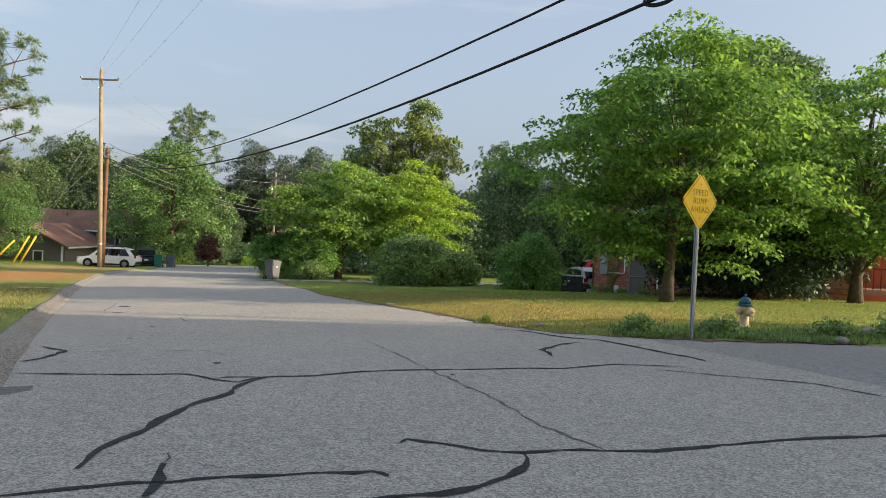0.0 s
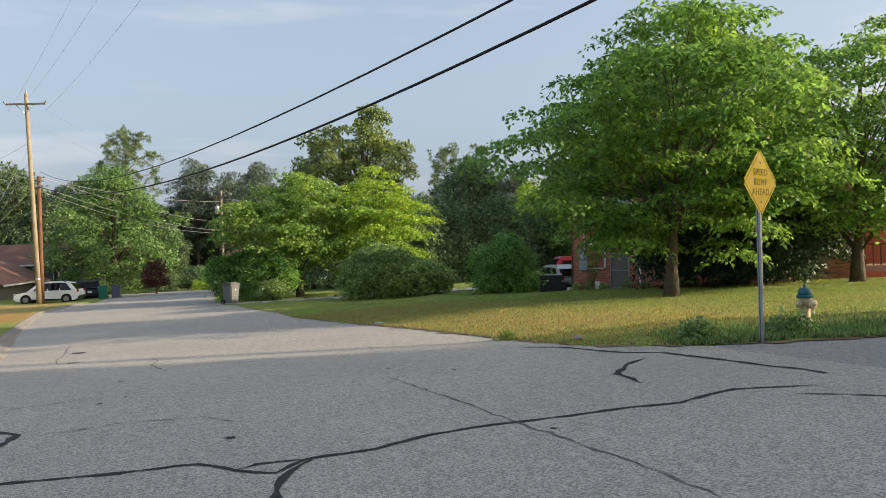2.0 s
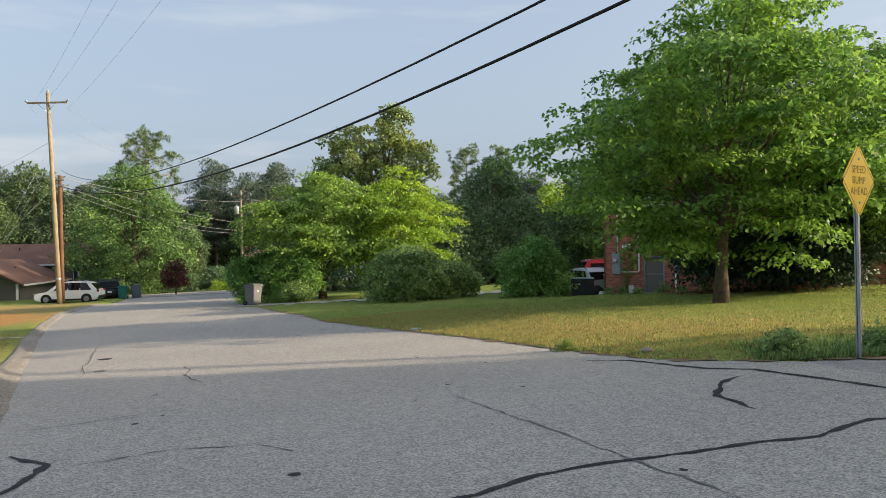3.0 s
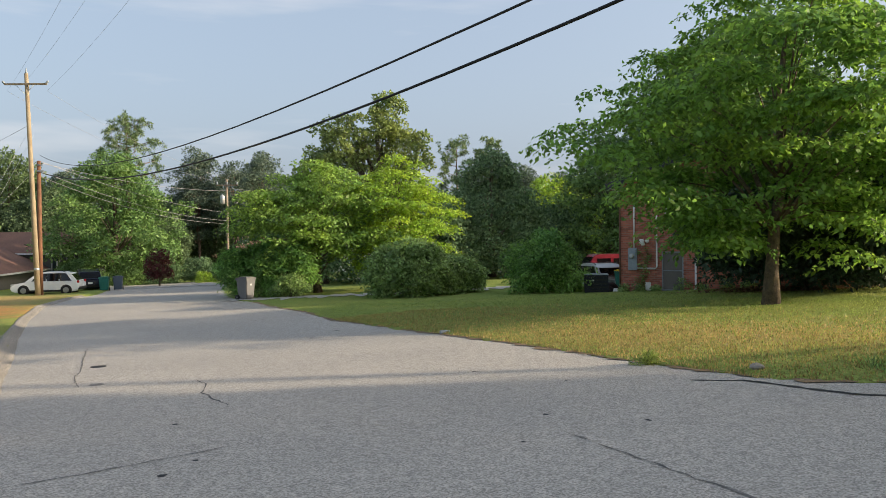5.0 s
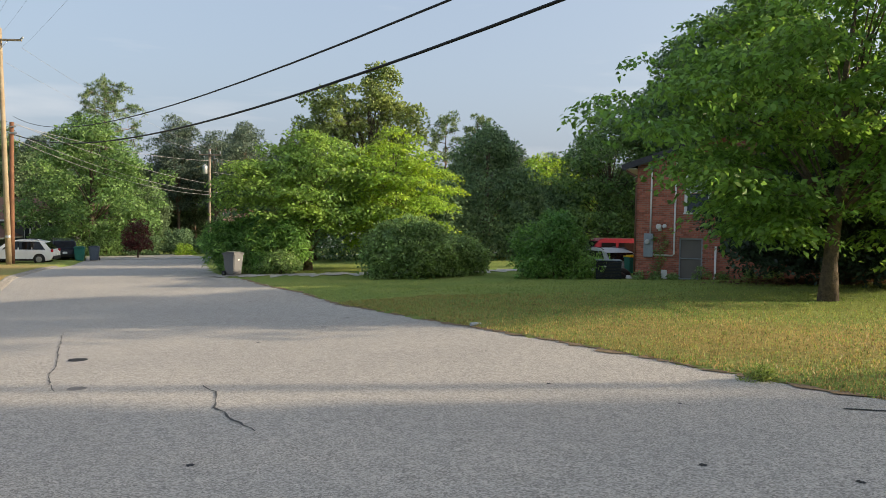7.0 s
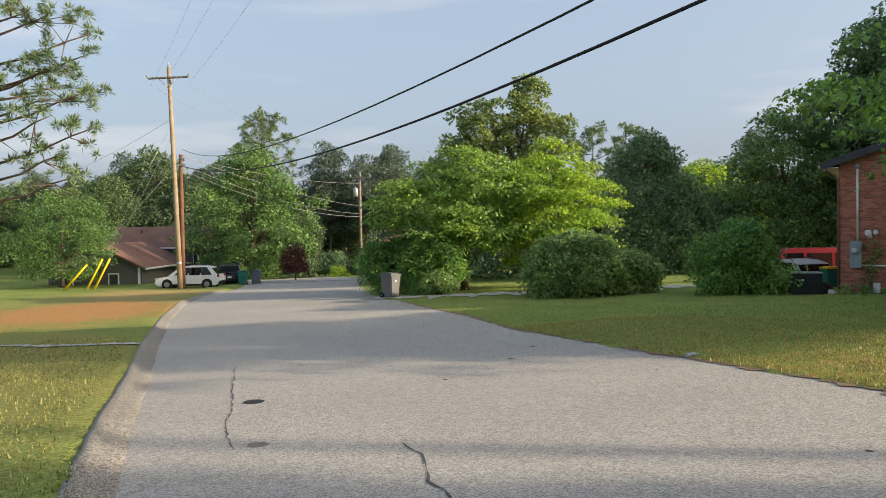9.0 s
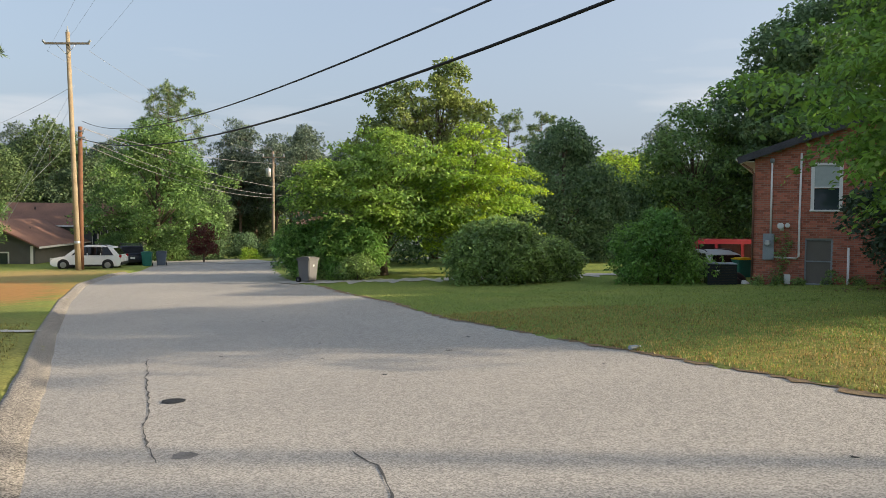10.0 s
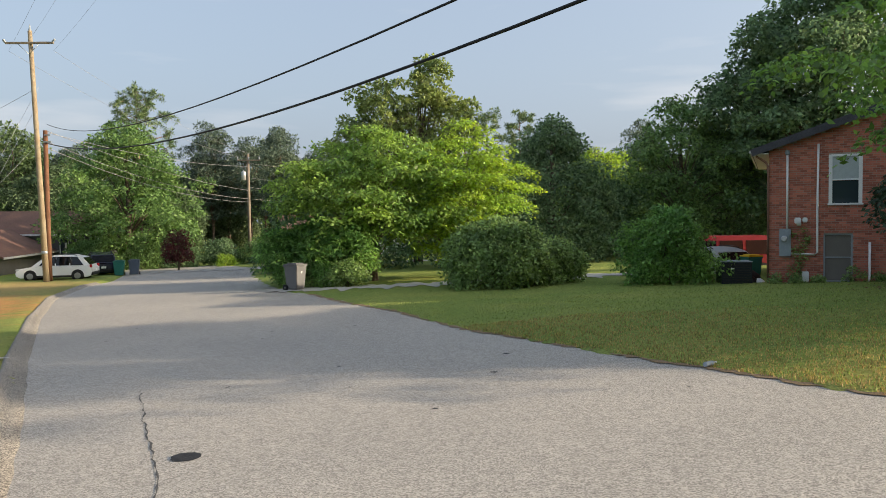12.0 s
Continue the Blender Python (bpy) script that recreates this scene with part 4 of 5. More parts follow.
for z2, x2, y2 in [(6.2, -10.0, 110.0), (5.3, -9.0, 112.0), (4.2, -9.0, 112.0), (7.6, -8.0, 112.0)]:
    wire((T3[0], T3[1], z2), (x2 + 14, y2, z2 + 0.6), 0.8, 0.012, M_WIRE, "thin wire running on into the trees")
wire((POLE[0] - 0.1, POLE[1], 10.6), (-44.0, 66.0, 6.2), 0.6, 0.010, M_WIRE, "thin service wire to the house across the street")
wire((18.0, -3.9, 9.6), (19.0, 36.0, 6.0), 0.5, 0.010, M_CABLE, "thin service drop to the brick house")
coil = thing("cable_coil", pose(*sagging((-26.8, 60.5, 7.19), (17.98, -3.77, 8.77), 3.04, 400)[296] - Vector((0, 0, 0.02))), "loose coil of black cable hung on the line", "cable coil")
v, f = [], []
for k, (rx, dz) in enumerate([(0.36, 0), (0.33, 0.02), (0.3, -0.02)]):
    ring = [(rx * math.cos(a) * 0.62, -rx * math.cos(a) * 0.78, dz + 0.10 * math.sin(a)) for a in [i * math.pi / 14 for i in range(29)]]
    tube_into(v, f, ring, [0.018] * 29, 5)
part("loop", mesh("loop", v, f, True), M_CABLE, coil)

# guy wires with yellow guards
for gx_, gy_, gtop in [(-35.4, 59.0, 9.0), (-33.8, 59.3, 12.4), (-33.4, 59.6, 11.5)]:
    g = thing("guy_wire", pose(gx_, gy_, land(gx_, gy_)), "steel guy wire with a bright yellow guard", "guy wire", "guy wires")
    foot, head = Vector((0, 0, 0)), Vector((POLE[0] - gx_, POLE[1] - gy_, gtop))
    d = (head - foot).normalized()
    part("strand", tube("strand", [foot - d * 0.2, head], [0.008, 0.008]), M_STEEL, g)
    part("guard", tube("guard", [foot - d * 0.1, foot + d * 2.7], [0.075, 0.075], 8), M_GUARD, g, "yellow plastic guy guard")

# ---- speed bump sign ----
sign = thing("road_sign", pose(7.04, 12.6, 0.60, 0, 0, 38), "yellow diamond warning sign on a galvanised post", "road sign")
part("post", join(box(0.055, 0.03, 2.72, (0, 0.02, -0.25), 0.006), box(0.09, 0.012, 2.72, (0, 0.045, -0.25), 0.004)), M_STEEL, sign)
dia = box(0.66, 0.004, 0.66, (0, 0, -0.33), 0, turn=None)
bmesh.ops.bevel(dia, geom=[e for e in dia.edges if abs(e.verts[0].co.y - e.verts[1].co.y) > 0.003], offset=0.05, segments=4, affect="EDGES")
dia.transform(pose(0, 0, 2.09, 0, 45, 0))
plate = part("plate", dia, M_YELLOW, sign, "bright yellow diamond plate")
for k, word in enumerate(("SPEED", "BUMP", "AHEAD")):
    cu = bpy.data.curves.new("word", "FONT")
    cu.body, cu.size, cu.align_x, cu.align_y, cu.extrude = word, 0.132, "CENTER", "CENTER", 0.001
    cu.space_character = 1.12
    tmp = bpy.data.objects.new("tmp", cu)
    scene.collection.objects.link(tmp)
    bpy.context.view_layer.update()
    me = bpy.data.meshes.new_from_object(tmp.evaluated_get(bpy.context.evaluated_depsgraph_get()))
    bpy.data.objects.remove(tmp)
    me.transform(pose(0, -0.0045, 2.09 + 0.135 - 0.135 * k, 90, 0, 0))
    part("lettering", me, M_LETTER, plate)
v, f = [], []
s = 0.61 / 2
for i in range(4):
    a = [(s, s), (-s, s), (-s, -s), (s, -s)]
    (x0, z0), (x1, z1) = a[i], a[(i + 1) % 4]
    k = (s - 0.014) / s
    b0 = len(v)
    for x, z in ((x0, z0), (x1, z1), (x1 * k, z1 * k), (x0 * k, z0 * k)):
        p = pose(0, 0, 2.09, 0, 45, 0) @ Vector((x, -0.0035, z))
        v.append(p)
    f.append((b0, b0 + 1, b0 + 2, b0 + 3))
part("border", mesh("border", v, f), M_LETTER, plate)
for dz in (-0.27, 0.27):
    part("bolt", lathe([(0.014, 0), (0.014, 0.008), (0.006, 0.012)], 8, (0, -0.004, 2.09 + dz), pose(0, 0, 0, 90)), M_STEEL, sign)

# ---- fire hydrant ----
hy = thing("fire_hydrant", pose(8.3, 13.95, turf(8.3, 13.95) - 0.01, 0, 0, 25), "cream fire hydrant with a teal bonnet, in the verge grass", "fire hydrant")
part("barrel", lathe([(0.13, 0), (0.13, 0.03), (0.095, 0.04), (0.095, 0.30), (0.105, 0.36), (0.115, 0.40), (0.115, 0.46)], 18), M_CREAM, hy)
part("flange", lathe([(0.145, 0.46), (0.15, 0.47), (0.15, 0.50), (0.145, 0.51)], 18), M_TEAL, hy)
part("bonnet", lathe([(0.12, 0.51), (0.125, 0.55), (0.11, 0.61), (0.07, 0.645), (0.03, 0.655)], 18), M_TEAL, hy, "rounded teal bonnet")
part("nut", lathe([(0.022, 0.65), (0.022, 0.71), (0.015, 0.715)], 5), M_TEAL, hy)
for ang, r, ln in ((0, 0.06, 0.19), (180, 0.06, 0.19), (-90, 0.085, 0.20)):
    part("nozzle_cap", lathe([(r * 0.9, 0.08), (r * 0.9, ln - 0.05), (r * 1.15, ln - 0.045), (r * 1.15, ln), (r * 0.7, ln + 0.015), (0.018, ln + 0.018), (0.018, ln + 0.05)], 12,
                              (0, 0, 0.34), pose(0, 0, 0, 0, 0, ang) @ pose(0, 0, 0, 0, 90, 0)), M_CREAM, hy)
hy.scale = (0.82, 0.82, 0.82)
part("chain", tube("chain", [(0.2, -0.02, 0.31), (0.21, -0.05, 0.2), (0.14, -0.09, 0.15), (0.09, -0.07, 0.2)], [0.008] * 4, 5), M_STEEL, hy)


# ---- wheeled bins ----
def wheeled_bin(x, y, turn, body_m, lid_m, label, h=1.08, w=0.62, z=None):
    b = thing("wheeled_bin", pose(x, y, land(x, y) if z is None else z, 0, 0, turn), label, "wheeled bin", "kerbside bins")
    part("body", box(w, w * 1.05, h * 0.86, (0, 0, 0.06), 0.035, 0.22), body_m, b)
    part("rim", box(w * 1.06, w * 1.1, 0.05, (0, 0, h * 0.87), 0.015), body_m, b)
    part("lid", join(box(w * 1.08, w * 1.12, 0.05, (0, -0.01, h * 0.92), 0.02), box(w * 0.8, w * 0.8, 0.05, (0, 0, h * 0.955), 0.024)), lid_m, b)
    part("handle", tube("handle", [(-w * 0.42, w * 0.5, h * 0.84), (-w * 0.42, w * 0.66, h * 0.9), (w * 0.42, w * 0.66, h * 0.9), (w * 0.42, w * 0.5, h * 0.84)], [0.016] * 4, 6), body_m, b)
    for s in (-1, 1):
        wh = part("wheel", lathe([(0.10, -0.03), (0.13, -0.025), (0.13, 0.025), (0.10, 0.03)], 14, (s * w * 0.47, w * 0.42, 0.13), pose(0, 0, 0, 0, 90, 0)), M_TYRE, b)
        part("hub", lathe([(0.05, -0.035), (0.05, 0.035)], 8, (s * w * 0.47, w * 0.42, 0.13), pose(0, 0, 0, 0, 90, 0)), M_BIN, wh)
    return b


wb = wheeled_bin(-8.0, 42.6, 60, M_BIN, M_BIN, "grey wheeled refuse bin at the mouth of the drive", 1.14, 0.66)
for k in range(3):
    part("badge", box(0.10 - 0.02 * k, 0.004, 0.02, (0.0, -0.335, 0.78 - 0.03 * k)), M_WHITE, wb)
wheeled_bin(-24.7, 66.0, 15, M_BINGREEN, M_BINGREEN, "teal green wheeled bin by the far drive", 1.15, 0.72)
wheeled_bin(-24.0, 67.0, 15, M_BINBLUE, M_BINBLUE, "blue-grey wheeled bin by the far drive", 1.15, 0.72)


# ---- vehicles ----
def vehicle(name, m, length, width, height, paint, label, van=False, glass=None):
    c = thing(name, m, label, "car" if not van else "van", "parked vehicles")
    L, W, H = length / 2, width, height
    if van:
        lower = [(-L, 0.35), (-L, 0.95), (-L + 0.25, 1.08), (-L + 0.9, 1.12), (L - 0.03, 1.12), (L, 0.9), (L, 0.38), (L - 0.3, 0.27), (-L + 0.3, 0.27)]
        cabin = [(-L + 0.75, 1.10), (-L + 1.35, H - 0.08), (-L + 1.6, H), (L - 0.35, H), (L - 0.08, H - 0.15), (L - 0.02, 1.10)]
        wins = [(-L + 1.5, -L + 2.3), (-L + 2.45, -L + 3.6), (-L + 3.75, L - 0.35)]
        z0, z1 = 1.18, H - 0.22
    else:
        lower = [(-L, 0.42), (-L + 0.03, 0.70), (-L + 0.25, 0.84), (-L + 1.05, 0.98), (L - 0.25, 1.02), (L, 0.92), (L, 0.45), (L - 0.2, 0.26), (-L + 0.25, 0.24)]
        cabin = [(-L + 0.95, 0.97), (-L + 1.55, H - 0.32), (-L + 1.95, H - 0.10), (-L + 2.5, H), (L - 1.3, H - 0.02), (L - 0.62, H - 0.16), (L - 0.10, 1.0)]
        wins = [(-L + 1.45, -L + 2.45), (-L + 2.52, -L + 3.35), (-L + 3.41, L - 0.50)]
        z0, z1 = 1.04, H - 0.13
    part("body", prism(lower, W, 0.05), paint, c)
    cab = prism(cabin, W * 0.94, 0.04)
    for v in cab.verts:
        k = (v.co.z - 0.98) / (H - 0.98)
        v.co.y *= 1 - 0.14 * max(0.0, k)
    part("cabin", cab, paint, c)
    for s in (-1, 1):
        for a, b in wins:
            g = bmesh.new()
            lean_y = lambda z: s * (W * 0.47 * (1 - 0.14 * (z - 0.98) / (H - 0.98)) + 0.016)
            cut = 0.55 if (not van and a == wins[0][0]) else 0.02
            cutb = 0.42 if (not van and b == wins[2][1]) else 0.02
            q = [g.verts.new((x, lean_y(z), z)) for x, z in ((a, z0), (b, z0), (b - cutb, z1), (a + cut, z1))]
            q2 = [g.verts.new((v.co.x, v.co.y - s * 0.02, v.co.z)) for v in q]
            g.faces.new(q)
            g.faces.new(q2[::-1])
            for i in range(4):
                g.faces.new((q[i], q[(i + 1) % 4], q2[(i + 1) % 4], q2[i]))
            bmesh.ops.recalc_face_normals(g, faces=g.faces)
            part("side_window", g, glass or M_CARGLASS, c)
    for (x0, zz0), (x1, zz1), nm, o in ((cabin[0], cabin[1], "windscreen", -0.012), (cabin[-1], cabin[-2], "rear_window", 0.012)):
        g = bmesh.new()
        pts = []
        for u in (0.12, 0.92):
            x, z = x0 + (x1 - x0) * u + o, zz0 + (zz1 - zz0) * u + 0.006
            wy = W * 0.43 * (1 - 0.14 * (z - 0.98) / (H - 0.98))
            pts += [(x, -wy, z), (x, wy, z)]
        q = [g.verts.new(p) for p in (pts[0], pts[1], pts[3], pts[2])]
        g.faces.new(q)
        bmesh.ops.solidify(g, geom=g.faces[:], thickness=0.015)
        part(nm, g, glass or M_CARGLASS, c)
    for x in (-L + 0.92, L - 0.88):
        for s in (-1, 1):
            part("wheel_arch", lathe([(0.40, -0.02), (0.40, 0.02)], 20, (x, s * (W / 2 - 0.012), 0.37), pose(0, 0, 0, 90)), M_TYRE, c)
            t = part("wheel", lathe([(0.24, -0.10), (0.33, -0.10), (0.36, -0.07), (0.36, 0.07), (0.33, 0.10), (0.24, 0.10)], 24, (x, s * (W / 2 - 0.075), 0.36), pose(0, 0, 0, 90)), M_TYRE, c)
            part("rim", join(lathe([(0.205, 0.02), (0.205, 0.03), (0.19, 0.036)], 20, (x, s * (W / 2 + 0.03), 0.36), pose(0, 0, 0, -90 * s)),
                             *[box(0.035, 0.02, 0.38, (x, s * (W / 2 + 0.032), 0.36), turn=pose(0, 0, -0.0, 0, a, 0) @ pose(0, 0, -0.19)) for a in range(0, 180, 36)]), M_RIM, t, "silver spoked rim")
    for s in (-1, 1):
        part("tail_lamp", box(0.12, 0.22, 0.22, (L - 0.06, s * (W / 2 - 0.10), 0.86), 0.03), M_LAMPRED, c)
        part("headlamp", box(0.30, 0.20, 0.14, (-L + 0.16, s * (W / 2 - 0.11), 0.70), 0.03), M_SILVER, c)
        part("mirror", box(0.12, 0.18, 0.13, (-L + 1.75, s * (W / 2 + 0.06), 1.0), 0.03), paint, c)
    for s in (-1, 1):
        part("sill", box(length - 2.5, 0.03, 0.14, (0.02, s * (W / 2 + 0.002), 0.25), 0.012), M_BLACK, c, "black plastic sill cladding")
        if not van:
            part("roof_rail", tube("rail", [(-L + 2.2, s * W * 0.36, H - 0.03), (-L + 2.35, s * W * 0.36, H + 0.04), (L - 1.2, s * W * 0.36, H + 0.03), (L - 0.95, s * W * 0.36, H - 0.06)], [0.018] * 4, 6), M_BLACK, c)
        for px in (wins[0][1] + 0.035, wins[1][1] + 0.03):
            part("pillar", box(0.09, 0.02, z1 - z0, (px, s * W * 0.447, z0), turn=None), M_BLACK if not van else paint, c)
    part("grille", box(0.03, W * 0.5, 0.16, (-L - 0.005, 0, 0.52), 0.01), M_BLACK, c)
    part("bumper", box(0.14, W * 0.94, 0.22, (L - 0.02, 0, 0.36), 0.04), M_BLACK if not van else M_SILVER, c)
    part("number_plate", box(0.012, 0.32, 0.15, (L + 0.055, 0, 0.62)), M_WHITE, c, "blank pale plate")
    return c


vehicle("white_car", pose(-27.4, 62.6, land(-27.4, 62.6) + 0.02, 0, 0, 8), 4.75, 1.88, 1.74, M_CARWHITE, "white crossover car parked behind the poles")
vehicle("dark_car", pose(-27.0, 68.3, land(-26, 68), 0, 0, -62), 4.7, 1.85, 1.75, M_CARDARK, "dark blue sport utility car parked behind the white one")
vehicle("red_van", pose(11.6, 47.6, -1.0, 0, 0, 3), 5.4, 2.0, 2.05, M_CARRED, "red passenger van parked behind the brick house", van=True)
vehicle("silver_car", pose(9.6, 43.6, -0.92, 0, 0, -75), 4.6, 1.8, 1.62, M_SILVER, "silver car parked in front of the red van")

# ---- brick house ----
YAW = -25.2
HB = -0.40
house = thing("brick_house", pose(9.11, 36.6, HB, 0, 0, YAW), "two-storey red brick house with a shallow dark gable roof", "house")
GW, GD, EAVE, PITCH = 11.2, 8.5, 4.66, 0.34
RIDGE = EAVE + GW / 2 * PITCH
OPEN = [(1.80, 2.72, 0.98, 1.66), (1.66, 0.18, 0.86, 1.60)]
T = 0.20


def wall_face(w, h_at, holes, thick):
    """A wall in the x z plane with holes through it: columns and rows between the openings."""
    xs = sorted({0.0, w, w / 2, *[a for x, z, ww, hh in holes for a in (x, x + ww)]})
    zs = sorted({0.0, EAVE, *[a for x, z, ww, hh in holes for a in (z, z + hh)]})
    bm = bmesh.new()
    for x0, x1 in zip(xs, xs[1:]):
        for z0, z1 in zip(zs, zs[1:]):
            if any(x < (x0 + x1) / 2 < x + ww and z < (z0 + z1) / 2 < z + hh for x, z, ww, hh in holes):
                continue
            top = z1 == zs[-1]
            a, b = (h_at(x0), h_at(x1)) if top else (z1, z1)
            q = [bm.verts.new(p) for p in ((x0, 0, z0), (x1, 0, z0), (x1, 0, b), (x0, 0, a), (x0, thick, z0), (x1, thick, z0), (x1, thick, b), (x0, thick, a))]
            for k in ((0, 1, 2, 3), (5, 4, 7, 6), (4, 0, 3, 7), (1, 5, 6, 2), (3, 2, 6, 7), (4, 5, 1, 0)):
                bm.faces.new([q[i] for i in k])
    bmesh.ops.recalc_face_normals(bm, faces=bm.faces)
    return bm


gable = lambda x: EAVE + (x if x < GW / 2 else GW - x) * PITCH
wall = part("wall", wall_face(GW, gable, OPEN, T), M_MORTAR, house, "red brick gable wall")
part("wall", box(T, GD - 2 * T, EAVE, (T / 2, GD / 2, 0)), M_BRICK, house)
part("wall", box(T, GD - 2 * T, EAVE, (GW - T / 2, GD / 2, 0)), M_BRICK, house)
part("wall", box(GW, T, EAVE, (GW / 2, GD - T / 2, 0)), M_BRICK, house)
part("floor_slab", box(GW - 2 * T, GD - 2 * T, 0.15, (GW / 2, GD / 2, 2.35)), M_MORTAR, house)
for s in (-1, 1):
    run = GW / 2 + 0.55
    ang = math.degrees(math.atan(PITCH))
    sl = box(run / math.cos(math.atan(PITCH)), GD + 0.7, 0.14, (0, 0, 0), 0.01)
    sl.transform(pose(GW / 2 + s * run / 2, GD / 2, RIDGE + 0.02 - run / 2 * PITCH, 0, s * ang, 0))
    roof = part("roof", sl, M_ROOF, house, "dark shingled roof slope")
    fa = box(run / math.cos(math.atan(PITCH)), 0.03, 0.17, (0, 0, -0.10))
    fa.transform(pose(GW / 2 + s * run / 2, -0.37, RIDGE + 0.02 - run / 2 * PITCH, 0, s * ang, 0))
    part("bargeboard", fa, M_ROOF, roof, "dark grey bargeboard")
    part("soffit", box(0.5, GD + 0.6, 0.03, (GW / 2 + s * (run - 0.28), GD / 2, EAVE - 0.20)), M_WHITE, roof)
    part("gutter", box(0.10, GD + 0.6, 0.11, (GW / 2 + s * (run + 0.03), GD / 2, EAVE - 0.16), 0.03), M_WHITE, roof)


def sash_window(x, z, w, h, parent):
    win = part("window", join(box(w, 0.10, 0.07, (x + w / 2, 0.03, z + h - 0.07), 0.008), box(w + 0.06, 0.15, 0.06, (x + w / 2, 0.01, z), 0.008),
                              box(0.11, 0.10, h - 0.13, (x + 0.055, 0.03, z + 0.06), 0.008), box(0.11, 0.10, h - 0.13, (x + w - 0.055, 0.03, z + 0.06), 0.008),
                              box(w - 0.16, 0.07, 0.05, (x + w / 2, 0.04, z + h / 2 - 0.02), 0.006)), M_WHITE, parent, "white double-hung window frame")
    part("pane", box(w - 0.16, 0.012, h / 2 - 0.09, (x + w / 2, 0.045, z + 0.06)), M_GLASS, win)
    part("pane", box(w - 0.16, 0.012, h / 2 - 0.10, (x + w / 2, 0.030, z + h / 2 + 0.03)), M_BLIND, win, "pane with a drawn pale blind")
    part("blind", box(w - 0.3, 0.012, 0.28, (x + w / 2, 0.09, z + 0.30)), M_BLIND, win)


sash_window(*OPEN[0], house)
x, z, w, h = OPEN[1]
cw = part("basement_window", join(box(w, 0.06, 0.05, (x + w / 2, 0.06, z + h - 0.05)), box(w + 0.04, 0.12, 0.05, (x + w / 2, 0.03, z)),
                                  box(0.05, 0.06, h - 0.1, (x + 0.025, 0.06, z + 0.05)), box(0.05, 0.06, h - 0.1, (x + w - 0.025, 0.06, z + 0.05)),
                                  box(w - 0.1, 0.05, 0.035, (x + w / 2, 0.065, z + h / 2))), M_GREYP, house, "grey-framed screened basement window")
part("screen", box(w - 0.1, 0.008, h - 0.1, (x + w / 2, 0.085, z + 0.05)), M_SCREEN, cw)
# meter box, conduits, lamp
mb = part("meter_box", join(box(0.36, 0.14, 0.92, (0.50, -0.075, 1.02), 0.012), box(0.26, 0.04, 0.34, (0.50, -0.16, 1.50), 0.012)), M_GREYP, house, "grey electric meter box")
part("meter", lathe([(0.10, 0), (0.10, 0.06), (0.07, 0.10)], 16, (0.47, -0.17, 1.62), pose(0, 0, 0, 90)), M_SILVER, mb)
part("conduit", tube("conduit", [(0.56, -0.06, 1.92), (0.56, -0.06, 4.45)], [0.035, 0.035], 8), M_WHITE, house, "pale vertical conduit")
part("conduit", tube("conduit", [(0.66, -0.06, 1.12), (1.40, -0.06, 1.08), (1.47, -0.06, 1.16), (1.47, -0.06, 2.6), (1.49, -0.06, 4.75)], [0.035] * 5, 8), M_WHITE, house)
part("weatherhead", lathe([(0.05, 0), (0.08, 0.04), (0.07, 0.14), (0.02, 0.17)], 10, (0.56, -0.06, 4.42)), M_GREYP, house)
part("flood_lamp", join(box(0.14, 0.12, 0.10, (0.92, -0.07, 2.05), 0.01), box(0.20, 0.16, 0.20, (0.88, -0.16, 2.12), 0.03), box(0.15, 0.14, 0.16, (1.10, -0.16, 2.16), 0.03)), M_WHITE, house)
part("utility_box", box(0.22, 0.12, 0.34, (1.12, -0.065, 0.18), 0.015), M_WHITE, house, "small white utility box")
part("downpipe", tube("downpipe", [(-0.42, -0.10, 4.42), (-0.1, -0.06, 4.2), (-0.03, -0.05, 4.05), (-0.03, -0.05, 0.1)], [0.035] * 4, 8), M_ROOFB, house)
part("downpipe", tube("downpipe", [(3.0, -0.06, 1.5), (3.0, -0.06, 0.3), (2.9, -0.22, 0.12)], [0.04] * 3, 8), M_WHITE, house)
part("fixture", box(0.55, 0.10, 0.14, (9.3, -0.055, 2.6), 0.02), M_WHITE, house)
# porch with railing at the far end
porch = part("porch", box(5.0, 3.0, 0.25, (GW + 2.5, 3.5, 0.75)), M_MORTAR, house, "raised porch floor")
part("porch_wall", box(5.0, 0.2, 0.75, (GW + 2.5, 2.1, 0)), M_BRICK, house)
for i in range(18):
    part("baluster", box(0.05, 0.05, 0.85, (GW + 0.15 + 0.28 * i, 2.15, 1.0)), M_BARK, porch)
part("rail", box(5.0, 0.09, 0.07, (GW + 2.5, 2.15, 1.85)), M_BARK, porch)
part("porch_back_wall", box(5.0, 0.2, 3.6, (GW + 2.5, 5.1, 1.0)), M_BRICK, house)
part("porch_roof", box(5.6, 4.4, 0.16, (GW + 2.6, 3.4, 4.45), 0.01), M_WHITE, house, "white porch roof edge")

